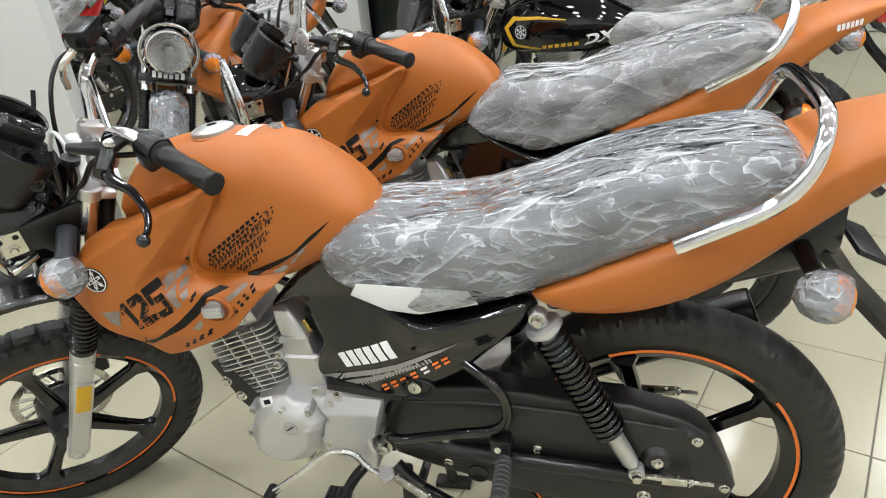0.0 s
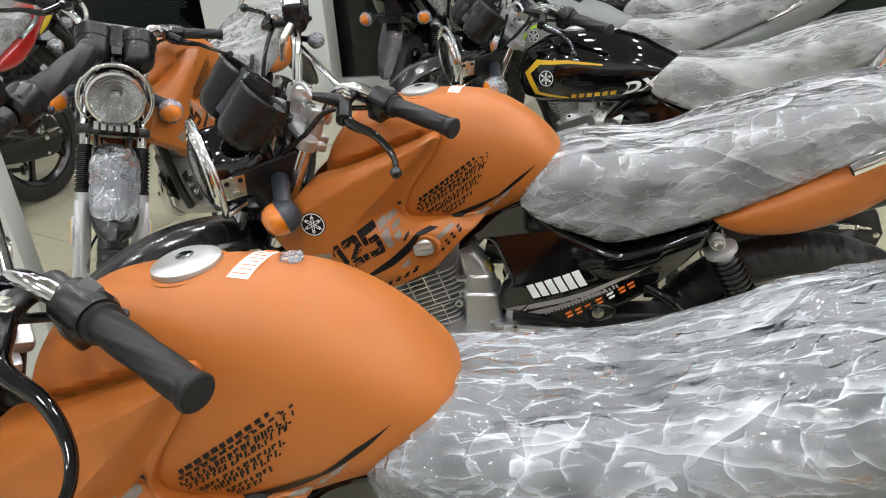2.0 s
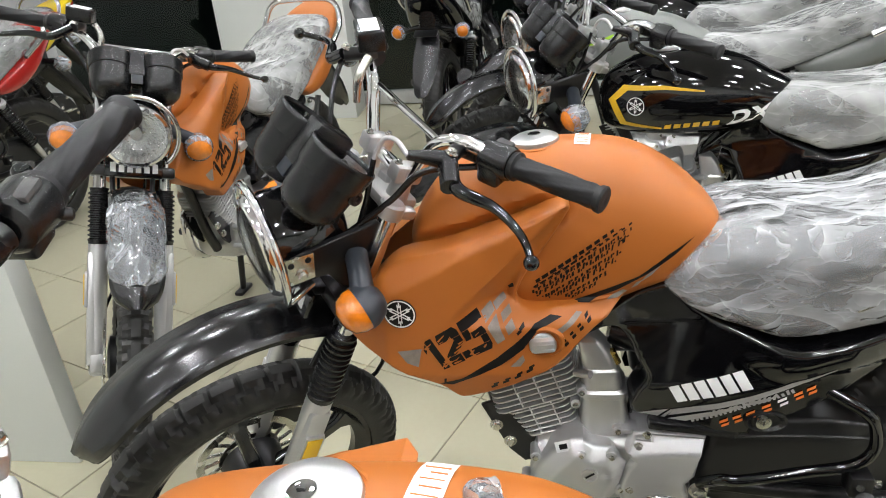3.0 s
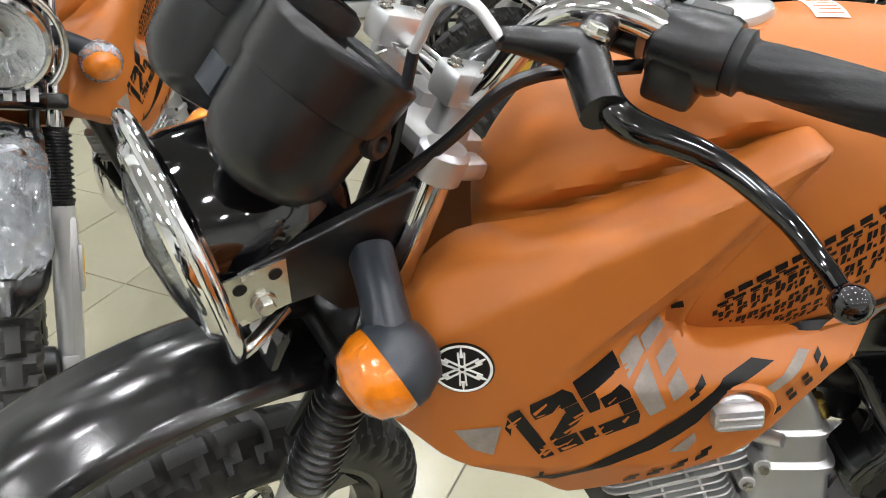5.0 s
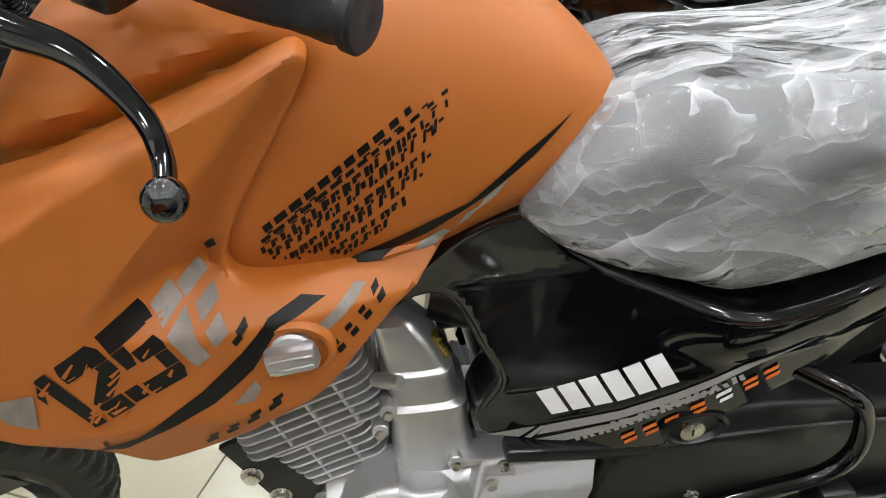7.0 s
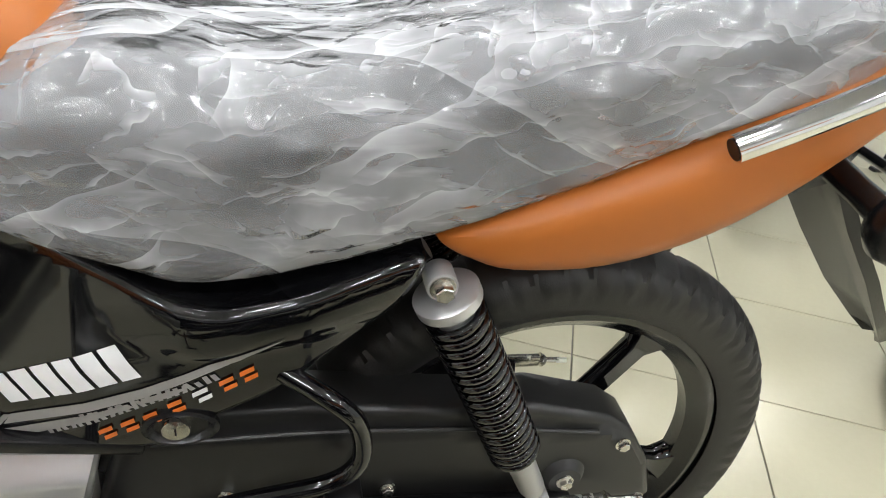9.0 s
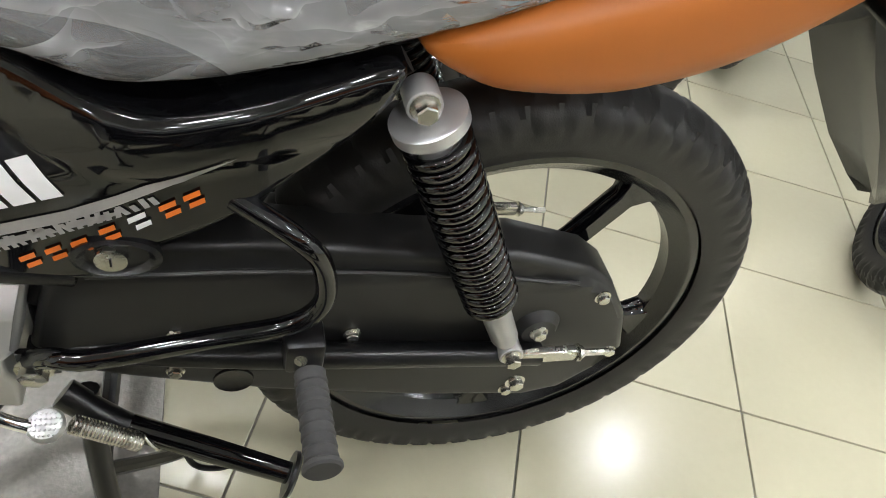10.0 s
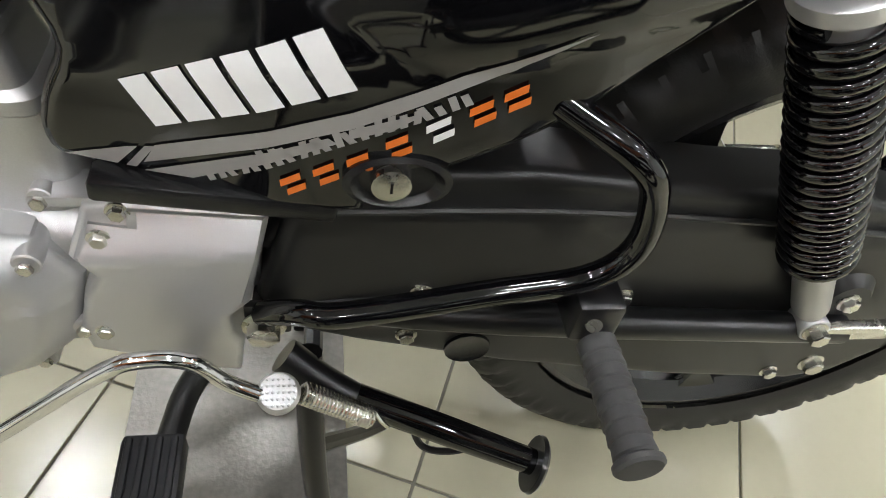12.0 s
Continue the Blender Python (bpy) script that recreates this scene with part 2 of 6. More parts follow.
def tube(path, r, seg=10, bm=None, n=6, smooth=True, closed=False):
    """A pipe along points; r is a number or one for each point."""
    bm = bm or bmesh.new()
    P = spline(path, n, closed) if smooth and len(path) > 2 else [Vector(p) for p in path]
    m = len(P)
    R = [r] * m if not isinstance(r, (list, tuple)) else [float(np.interp(i / (m - 1) * (len(r) - 1), range(len(r)), r)) for i in range(m)]
    rings, up = [], None
    for i, p in enumerate(P):
        a, b = P[max(i - 1, 0)], P[min(i + 1, m - 1)]
        if closed:
            a, b = P[i - 1], P[(i + 1) % m]
        d = (b - a).normalized()
        if up is None:
            up = d.orthogonal().normalized()
        up = (up - d * up.dot(d)).normalized()
        s = d.cross(up)
        rings.append([p + R[i] * (math.cos(q) * up + math.sin(q) * s) for q in (2 * math.pi * j / seg for j in range(seg))])
    if closed:
        rings.append(rings[0])
        return skin(bm, rings, False)
    return skin(bm, rings)


def lathe(profile, origin, axis, seg=24, bm=None, cap=True, arc=1.0, ref=None):
    """Turns (along, radius) pairs round an axis."""
    bm = bm or bmesh.new()
    o, d = Vector(origin), Vector(axis).normalized()
    u = d.orthogonal().normalized() if ref is None else (Vector(ref) - d * Vector(ref).dot(d)).normalized()
    w = d.cross(u)
    rings = []
    for h, r in profile:
        rings.append([o + d * h + max(r, 1e-5) * (math.cos(q) * u + math.sin(q) * w) for q in (2 * math.pi * arc * j / (seg if arc == 1 else seg - 1) for j in range(seg))])
    return skin(bm, rings, cap, arc == 1.0)


def box(c, s, bevel=0.002, bm=None, m=None):
    bm = bm or bmesh.new()
    t = bmesh.new()
    bmesh.ops.create_cube(t, size=1)
    bmesh.ops.scale(t, vec=s, verts=t.verts)
    if bevel:
        bmesh.ops.bevel(t, geom=t.edges[:], offset=bevel, segments=2, affect="EDGES", profile=0.5)
    mm = Matrix.Translation(c) @ (m or Matrix())
    join(bm, t, mm)
    return bm


def join(bm, other, m=None):
    me = bpy.data.meshes.new("tmp")
    other.to_mesh(me)
    other.free()
    if m is not None:
        me.transform(m)
    bm.from_mesh(me)
    bpy.data.meshes.remove(me)
    return bm


def section(x, zb, zt, hw, k=24, n=2.6, low=0.42, y0=0.0, foot=None):
    """A rounded ring across the bike at x."""
    zc = zb + (zt - zb) * low
    ring = []
    for i in range(k):
        a = 2 * math.pi * i / k
        c, s = math.cos(a), math.sin(a)
        e = 2 / (foot if foot and s < 0 else n)
        yy = hw * math.copysign(abs(c) ** e, c)
        zz = (zt - zc if s > 0 else zc - zb) * math.copysign(abs(s) ** e, s)
        ring.append(V(x, y0 + yy, zc + zz))
    return ring


def loft(rows, k=28, n=2.6, low=0.42, fine=4, dent=None, foot=None):
    """Sections (x, z bottom, z top, half width), smoothed between."""
    rs = spline([Vector(r) for r in [(*q[:3],) for q in rows]], fine)
    ws = spline([Vector((q[0], q[3], 0)) for q in rows], fine)
    rings = [section(r[0], r[1], max(r[2], r[1] + 1e-3), max(w[1], 1e-3), k, n, low, 0.0, foot) for r, w in zip(rs, ws)]
    if dent:
        rings = [[dent(p) for p in ring] for ring in rings]
    return skin(bmesh.new(), rings)


def edge_gap(p, poly):
    """The distance of (x, z) from a closed outline."""
    best = 9.0
    x, z = p
    for (ax, az), (bx, bz) in zip(poly, poly[1:] + poly[:1]):
        dx, dz = bx - ax, bz - az
        l2 = dx * dx + dz * dz or 1e-12
        t = max(0, min(1, ((x - ax) * dx + (z - az) * dz) / l2))
        d = math.hypot(ax + t * dx - x, az + t * dz - z)
        best = min(best, d)
    return best


def panel(outline, depth_at, round_=0.008, thick=0.03, cell=0.012, smooth_n=0, side=-1, cuts=()):
    """A moulded cover seen from the side: an outline in (x, z), its outer face at y = side * depth_at(x, z), with a rounded rim."""
    pts = [(p[0], p[1]) for p in spline([(a, b, 0) for a, b in outline], smooth_n, True)] if smooth_n else list(outline)
    bm = bmesh.new()
    n = len(pts)
    area = sum(a[0] * b[1] - b[0] * a[1] for a, b in zip(pts, pts[1:] + pts[:1]))
    hand = 1 if area > 0 else -1
    inward, reach = [], []
    for i in range(n):
        (ax, az), (x, z), (bx, bz) = pts[i - 1], pts[i], pts[(i + 1) % n]
        l1, l2 = math.hypot(x - ax, z - az) or 1e-9, math.hypot(bx - x, bz - z) or 1e-9
        nx, nz = -(z - az) / l1 - (bz - z) / l2, (x - ax) / l1 + (bx - x) / l2
        ln = math.hypot(nx, nz) or 1e-9
        nx, nz = hand * nx / ln, hand * nz / ln
        inward.append((nx, nz))
        room = 9.0
        for k in range(n):
            if k in (i, (i - 1) % n):
                continue
            (px, pz), (qx, qz) = pts[k], pts[(k + 1) % n]
            ex, ez = qx - px, qz - pz
            det = nx * -ez + ex * nz
            if abs(det) > 1e-12:
                t = ((px - x) * -ez + ex * (pz - z)) / det
                u = (nx * (pz - z) - nz * (px - x)) / det
                if t > 1e-6 and -0.01 <= u <= 1.01:
                    room = min(room, t)
        reach.append(min(round_, 0.40 * room))
    rings = []
    for f in (0.0, 0.08, 0.293, 0.62, 1.0):
        rings.append([bm.verts.new((p[0] + d[0] * r * f, 0, p[1] + d[1] * r * f)) for p, d, r in zip(pts, inward, reach)])
    for a, b in zip(rings, rings[1:]):
        for i in range(n):
            bm.faces.new((a[i], a[(i + 1) % n], b[(i + 1) % n], b[i]))
    mid = bm.faces.new(rings[-1])
    mid.material_index = 1
    xs, zs = [p[0] for p in pts], [p[1] for p in pts]
    for axis, lo, hi in ((0, min(xs), max(xs)), (2, min(zs), max(zs))):
        k = max(2, int((hi - lo) / cell))
        for i in range(1, k):
            co, no = Vector(), Vector()
            co[axis], no[axis] = lo + (hi - lo) * i / k, 1
            fs = [f for f in bm.faces if f.material_index == 1]
            vs, es = {v for f in fs for v in f.verts}, {e for f in fs for e in f.edges}
            bmesh.ops.bisect_plane(bm, geom=list(vs) + list(es) + fs, plane_co=co, plane_no=no)
    for (ax, az), (bx, bz) in cuts:
        fs = [f for f in bm.faces if f.material_index == 1]
        vs, es = {v for f in fs for v in f.verts}, {e for f in fs for e in f.edges}
        bmesh.ops.bisect_plane(bm, geom=list(vs) + list(es) + fs, dist=0.0004, plane_co=(ax, 0, az), plane_no=(bz - az, 0, ax - bx))
    for f in bm.faces:
        f.material_index = 0
    for v in bm.verts:
        d = 0.0 if v.is_boundary else edge_gap((v.co.x, v.co.z), pts)
        drop = 0.0
        if d < round_:
            drop = round_ * (1 - math.sqrt(max(0, 1 - (1 - d / round_) ** 2)))
        v.co.y = side * (depth_at(v.co.x, v.co.z) - drop)
    edges = [e for e in bm.edges if e.is_boundary]
    ret = bmesh.ops.extrude_edge_only(bm, edges=edges)
    for v in ret["geom"]:
        if isinstance(v, bmesh.types.BMVert):
            v.co.y -= side * thick
    return bm


def tree_of(obs):
    """Something to lay decals on: the outer faces of these meshes, in the bike's own frame."""
    bm = bmesh.new()
    for o in obs:
        bm.from_mesh(o.data)
    t = BVHTree.FromBMesh(bm)
    bm.free()
    return t


CELL = [0.02]


def decal(polys, tree, side=-1, lift=0.0012, cell=None, bm=None):
    """Flat shapes in (x, z) laid onto the side of a body."""
    bm = bm or bmesh.new()
    cell = cell or CELL[0]
    t = bmesh.new()
    for poly in polys:
        try:
            t.faces.new([t.verts.new((x, 0, z)) for x, z in poly])
        except ValueError:
            pass
    xs, zs = [v.co.x for v in t.verts], [v.co.z for v in t.verts]
    for axis, lo, hi in ((0, min(xs), max(xs)), (2, min(zs), max(zs))):
        k = int((hi - lo) / cell) + 1
        for i in range(1, k):
            co, no = Vector(), Vector()
            co[axis], no[axis] = lo + (hi - lo) * i / k, 1
            bmesh.ops.bisect_plane(t, geom=t.verts[:] + t.edges[:] + t.faces[:], plane_co=co, plane_no=no)
    lay(t, tree, side, lift)
    return join(bm, t)


def lay(t, tree, side, lift):
    bad = []
    for v in t.verts:
        hit, nrm, _, _ = tree.ray_cast(Vector((v.co.x, side * 1.0, v.co.z)), Vector((0, -side, 0)))
        if hit is None:
            bad.append(v)
        else:
            v.co.y = hit.y + side * lift
    bmesh.ops.delete(t, geom=bad, context="VERTS")


def lettering(text, size, shear=0.0, bold=0.0, space=1.0):
    """The text's outline as a flat bmesh in (x, z), its lower left at the origin."""
    cu = bpy.data.curves.new("text", "FONT")
    cu.body, cu.size, cu.shear, cu.resolution_u, cu.offset, cu.space_character = text, size, shear, 3, bold, space
    ob = bpy.data.objects.new("text", cu)
    scene.collection.objects.link(ob)
    me = bpy.data.meshes.new_from_object(ob.evaluated_get(bpy.context.evaluated_depsgraph_get()))
    bm = bmesh.new()
    bm.from_mesh(me)
    bpy.data.objects.remove(ob)
    bpy.data.curves.remove(cu)
    bpy.data.meshes.remove(me)
    for v in bm.verts:
        v.co = (v.co.x, 0, v.co.y)
    return bm


def quad(x, z, w, h, slant=0.0, turn=0.0):
    """A slanted bar with its lower left at (x, z)."""
    c, s = math.cos(radians(turn)), math.sin(radians(turn))
    return [(x + a * c - b * s, z + a * s + b * c) for a, b in ((0, 0), (w, 0), (w + slant * h, h), (slant * h, h))]


def bolt(c, axis, r=0.007, h=0.006, bm=None, flange=True):
    bm = bm or bmesh.new()
    if flange:
        lathe([(0, r * 1.35), (0.0018, r * 1.35), (0.0022, r * 1.1)], c, axis, 14, bm)
    lathe([(0.002, r), (h - 0.001, r), (h, r * 0.85)], c, axis, 6, bm)
    return bm


# ---- motorcycle: steered front ----
RAKE = radians(25.0)
AX = V(math.sin(RAKE), 0, math.cos(RAKE))
FW = V(-math.cos(RAKE), 0, math.sin(RAKE))
P0 = V(-1.01, 0, 0.92)
STEER = radians(40)


def Q(s, u, v):
    """A place on the front end: s up along the steering axis, u ahead of it, v to the rider's left."""
    return P0 + AX * s + FW * u + V(0, -v, 0)


def steer(angle):
    return Matrix.Translation(P0) @ Matrix.Rotation(angle, 4, AX) @ Matrix.Translation(-P0)


def tyre_mesh(hub, R, w, lugs=46, deep=0.0052):
    bm = bmesh.new()
    th, cs = lugs * 6, 18
    core = R - w * 0.98
    rings = []
    for i in range(th):
        a = 2 * math.pi * i / th
        ring = []
        for j in range(cs + 1):
            q = -2.25 + 4.5 * j / cs
            d = w * (0.99 - 0.10 * math.sin(abs(q)) ** 2 * (abs(q) > 1.3))
            k = abs(j - cs / 2)
            shift = int(k * 1.5)
            groove = ((i + shift) % 6 == 0 and 1.5 < k < 5.6) or (k == 2 and i % 6 < 5) or (k < 2 and (i + 3) % 9 == 0) or (k == 5 and (i + shift) % 12 in (1, 2, 3))
            d -= deep if groove else 0
            rr = core + d * math.cos(q) * 1.02
            ring.append(V(hub[0] + rr * math.cos(a), hub[1] + d * math.sin(q) * 0.98, hub[2] + rr * math.sin(a)))
        rings.append(ring)
    rings.append(rings[0])
    skin(bm, rings, False, False)
    bmesh.ops.remove_doubles(bm, verts=bm.verts, dist=1e-5)
    return bm


def wheel(root, hub, R, w, name, stripe, m, front, spin=0.62):
    hub = Vector(hub)
    rim_r = R - w * 1.72
    wh = part(name, tyre_mesh(hub, R, w, 54 if front else 60, 0.0070 if front else 0.0040), RUBBER, root, "black rubber tyre with a block tread", m=m)
    hw = w * 0.62
    prof = [(-hw, rim_r + 0.006), (-hw, rim_r - 0.004), (-hw + 0.006, rim_r - 0.010), (-hw * 0.4, rim_r - 0.026), (hw * 0.4, rim_r - 0.026), (hw - 0.006, rim_r - 0.010), (hw, rim_r - 0.004), (hw, rim_r + 0.006)]
    bm = lathe(prof, hub, (0, 1, 0), 72, cap=False)
    part("rim", bm, FENDER, wh, "black painted alloy rim")
    for i in range(5):
        a = 2 * math.pi * i / 5 + (0.35 if front else spin)
        d = V(math.cos(a), 0, math.sin(a))
        n = V(-math.sin(a), 0, math.cos(a))
        rings = []
        for t, ww, tt in ((0.030, 0.019, 0.018), (0.06, 0.017, 0.016), (0.13, 0.014, 0.013), (rim_r - 0.045, 0.015, 0.013), (rim_r - 0.026, 0.030, 0.016), (rim_r - 0.016, 0.040, 0.018)):
            c = hub + d * t
            rings.append([c + n * ww * x + V(0, tt * y, 0) for x, y in ((-1, -0.5), (-0.7, -1), (0.7, -1), (1, -0.5), (1, 0.5), (0.7, 1), (-0.7, 1), (-1, 0.5))])
        part("spoke", skin(bmesh.new(), rings), GLOSS, wh)
    part("hub", lathe([(-0.06, 0.022), (-0.055, 0.036), (-0.03, 0.040), (0.03, 0.062), (0.05, 0.064), (0.055, 0.03)], hub, (0, 1, 0), 28), BLACK, wh)
    if stripe:
        for i in range(5):
            bm = bmesh.new()
            a0 = 2 * math.pi * i / 5 + 0.9
            rings = []
            for j in range(15):
                a = a0 + j / 14 * 1.02
                d = V(math.cos(a), 0, math.sin(a))
                rings.append([hub + d * r + V(0, -hw - 0.0012, 0) for r in (rim_r - 0.0025, rim_r + 0.0035)])
            skin(bm, rings, False, False)
            part("rim_stripe", bm, DECOR, wh, "orange rim tape with dark lettering bars")
    if front:
        bm = bmesh.new()
        n = 60
        for r0, r1 in ((0.095, 0.112), (0.052, 0.066)):
            lathe([(0.062, r0), (0.066, r0), (0.066, r1), (0.062, r1), (0.062, r0)], hub, (0, 1, 0), 48, bm, cap=False)
        for i in range(18):
            a = 2 * math.pi * i / 18
            d = V(math.cos(a), 0, math.sin(a))
            tube([hub + d * 0.064 + V(0, 0.064, 0), hub + V(math.cos(a + 0.12), 0, math.sin(a + 0.12)) * 0.097 + V(0, 0.064, 0)], 0.004, 6, bm)
        part("brake_disc", bm, ZINC, wh, "drilled steel brake disc")
    return wh


def front_end(root, look_, fender_wrap, ind_wrap):
    S = steer(look_["steer"]) @ Matrix.Translation(P0) @ Matrix.Rotation(look_["trim"], 4, "Y") @ Matrix.Translation(-P0)
    hub = Q(-0.693, 0.046, 0)
    hub.y = 0
    wheel(root, hub, 0.311, 0.044, "front_wheel", look_["stripe"], S, True)
    # forks
    for side in (1, -1):
        v = 0.080 * side
        part("fork_tube", tube([Q(-0.42, 0.036, v), Q(0.02, 0.036, v)], 0.0155, 16, smooth=False), CHROME, root, "chrome fork tube", m=S)
        bm = bmesh.new()
        prof = [(0, 0.0245), (0.012, 0.0250)]
        for i in range(11):
            prof += [(0.016 + i * 0.0122, 0.0268), (0.0195 + i * 0.0122, 0.0268), (0.0225 + i * 0.0122, 0.0218), (0.026 + i * 0.0122, 0.0218)]
        prof += [(0.155, 0.024)]
        lathe(prof, Q(-0.392, 0.036, v), AX, 28, bm)
        part("fork_gaiter", bm, PLASTIC, root, "ribbed black rubber gaiter", m=S)
        bm = lathe([(-0.735, 0.014), (-0.728, 0.019), (-0.70, 0.021), (-0.60, 0.022), (-0.46, 0.0235), (-0.44, 0.0245), (-0.385, 0.0250)], Q(0, 0.036, v), AX, 20)
        box(Q(-0.70, 0.040, v), (0.038, 0.034, 0.050), 0.006, bm, Matrix.Rotation(RAKE, 4, "Y"))
        box(Q(-0.555, 0.036, v + 0.010 * side), (0.041, 0.032, 0.300), 0.007, bm, Matrix.Rotation(RAKE, 4, "Y"))
        leg = part("fork_leg", bm, SILVER, root, "silver fork leg", m=S)
        bm = box(Q(-0.505, 0.036, v + 0.027 * side), (0.040, 0.010, 0.092), 0.003, None, Matrix.Rotation(RAKE, 4, "Y"))
        part("reflector_holder", bm, SILVER, leg)
        bm = box(Q(-0.505, 0.036, v + 0.0325 * side), (0.030, 0.004, 0.080), 0.0015, None, Matrix.Rotation(RAKE, 4, "Y"))
        part("reflector", bm, YELLOW, leg, "yellow reflector")
        part("axle_bolt", bolt(Q(-0.705, 0.040, v + 0.018 * side), (0, -side, 0), 0.009, 0.008), ZINC, leg)
    bm = box(Q(-0.585, -0.01, -0.080), (0.07, 0.035, 0.085), 0.008, None, Matrix.Rotation(RAKE - 0.3, 4, "Y"))
    part("brake_caliper", bm, BLACK, root, m=S)
    part("brake_hose", tube([Q(-0.56, -0.02, -0.06), Q(-0.45, -0.16, -0.02), Q(-0.25, -0.10, -0.03), Q(-0.05, 0.09, -0.05), Q(0.10, 0.10, -0.12)], 0.0045, 8), PLASTIC, root, m=S)
    # clamps
    bm = bmesh.new()
    for s in (0.012,):
        box(Q(s, 0.012, 0), (0.070, 0.13, 0.020), 0.008, bm, Matrix.Rotation(RAKE, 4, "Y"))
        for v in (0.080, -0.080):
            lathe([(s - 0.012, 0.0205), (s + 0.010, 0.0205), (s + 0.014, 0.016)], Q(0, 0.036, v), AX, 18, bm)
        lathe([(0.02, 0.02), (0.034, 0.02), (0.038, 0.012)], Q(0, 0, 0), AX, 6, bm)
    for v in (0.05, -0.05):
        lathe([(0, 0.019), (0.03, 0.016), (0.036, 0.022)], Q(0.018, 0.012, v), AX, 14, bm)
        box(Q(0.062, 0.012, v), (0.050, 0.032, 0.030), 0.006, bm, Matrix.Rotation(RAKE, 4, "Y"))
    clamp = part("top_clamp", bm, ALU, root, "cast aluminium top clamp", m=S)
    for v in (0.05, -0.05):
        for u in (-0.006, 0.030):
            part("clamp_bolt", bolt(Q(0.076, u, v), AX, 0.005, 0.007), ZINC, clamp)
    for v in (0.080, -0.080):
        part("fork_cap", bolt(Q(0.016, 0.036, v), AX, 0.012, 0.008), ZINC, clamp)
        box_m = Matrix.Rotation(RAKE, 4, "Y")
        part("pinch_clamp", box(Q(0.008, 0.008, v * 1.02), (0.028, 0.022, 0.017), 0.005, None, box_m), ALU, clamp)
    part("lower_clamp", box(Q(-0.19, 0.02, 0), (0.09, 0.21, 0.03), 0.008, None, Matrix.Rotation(RAKE, 4, "Y")), BLACK, root, m=S)
    part("steering_stem", tube([Q(-0.19, 0, 0), Q(0.0, 0, 0)], 0.026, 16), BLACK, root, m=S)
    bm = lathe([(0, 0.017), (0.012, 0.017), (0.014, 0.012)], Q(0.02, 0.055, 0), AX, 18)
    sw = part("ignition_switch", bm, BLACK, root, m=S)
    part("key", box(Q(0.045, 0.055, 0), (0.014, 0.003, 0.03), 0.001), ZINC, sw)
    # handlebar
    def bar_at(s, u, v):
        return Q(s, u - look_["sweep"] * max(0.0, -v - 0.10) / 0.23, v)

    left = [(0.055, 0.010, 0.0), (0.055, 0.010, 0.050), (0.078, 0.012, 0.073), (0.135, 0.014, 0.098), (0.160, 0.000, 0.132), (0.164, -0.028, 0.175), (0.174, -0.060, 0.240), (0.190, -0.086, 0.330)]
    righ = [(0.055, 0.010, -0.050), (0.078, 0.012, -0.073), (0.135, 0.018, -0.100), (0.166, 0.018, -0.135), (0.184, 0.006, -0.178), (0.194, -0.020, -0.240), (0.206, -0.046, -0.330)]
    path = [bar_at(*p) for p in righ[::-1]] + [Q(*p) for p in left]
    part("handlebar", tube(path, 0.0112, 14, n=6), CHROME, root, "chrome handlebar", m=S)
    part("handlebar_brace", tube([Q(0.142, 0.012, 0.104), Q(0.142, 0.012, -0.104)], 0.0062, 10, smooth=False), CHROME, root, m=S)
    for side in (1, -1):
        g0, g1 = (Q(0.165, -0.046, 0.206), Q(0.191, -0.087, 0.334)) if side > 0 else (bar_at(0.190, -0.008, -0.206), bar_at(0.207, -0.047, -0.334))
        d = (g1 - g0).normalized()
        L_ = (g1 - g0).length
        prof = [(-0.006, 0.020), (0.002, 0.021), (0.004, 0.017)]
        for i in range(12):
            prof.append((0.006 + i * (L_ - 0.018) / 11, 0.0163 + 0.0006 * math.sin(i * 1.1)))
        prof += [(L_ - 0.008, 0.0185), (L_ - 0.002, 0.019), (L_, 0.017), (L_ + 0.001, 0.008), (L_ + 0.0002, 0.004)]
        w_ = d.orthogonal().normalized()
        w2 = d.cross(w_)
        rings = []
        for h, r in prof[:3] + [(0.006 + i * (L_ - 0.018) / 23, 0.0160) for i in range(24)] + prof[15:]:
            ribbed = 0.010 < h < L_ - 0.014
            ring = []
            for j in range(60):
                q = 2 * math.pi * j / 60
                e = 0.0012 * (math.cos(6 * (q + 14 * h)) > 0.35) if ribbed else 0.0
                ring.append(g0 + d * h + (w_ * math.cos(q) + w2 * math.sin(q)) * (r + e))
            rings.append(ring)
        bm = skin(bmesh.new(), rings)
        part("grip", bm, GRIP, root, "ribbed black rubber grip", m=S)
        h0 = g0 - d * 0.006
        # switch housing
        bm = lathe([(-0.052, 0.013), (-0.050, 0.020), (-0.046, 0.0245), (-0.006, 0.0255), (0.0, 0.023), (0.001, 0.014)], h0, d, 24)
        box(h0 - d * 0.026 + AX * -0.016, (0.036, 0.038, 0.036), 0.006, bm, Matrix.Rotation(math.atan2(d.y, d.x), 4, "Z"))
        hs = part("switch_housing", bm, PLASTIC, root, "matte black switch housing", m=S)
        part("switch_button", box(h0 - d * 0.030 + AX * 0.0245 - FW * 0.006, (0.026, 0.014, 0.008), 0.003, None, Matrix.Rotation(math.atan2(d.y, d.x), 4, "Z")), PEGRUB, hs)
        part("switch_knob", lathe([(0, 0.005), (0.012, 0.006), (0.014, 0.004)], h0 - d * 0.018 - FW * 0.022 - AX * 0.006, -FW, 12), BLACK, hs)
        # lever and perch
        pv = h0 - d * 0.058 + FW * 0.050 - AX * 0.016
        bm = lathe([(-0.013, 0.0165), (0.013, 0.0165)], h0 - d * 0.070, d, 18)
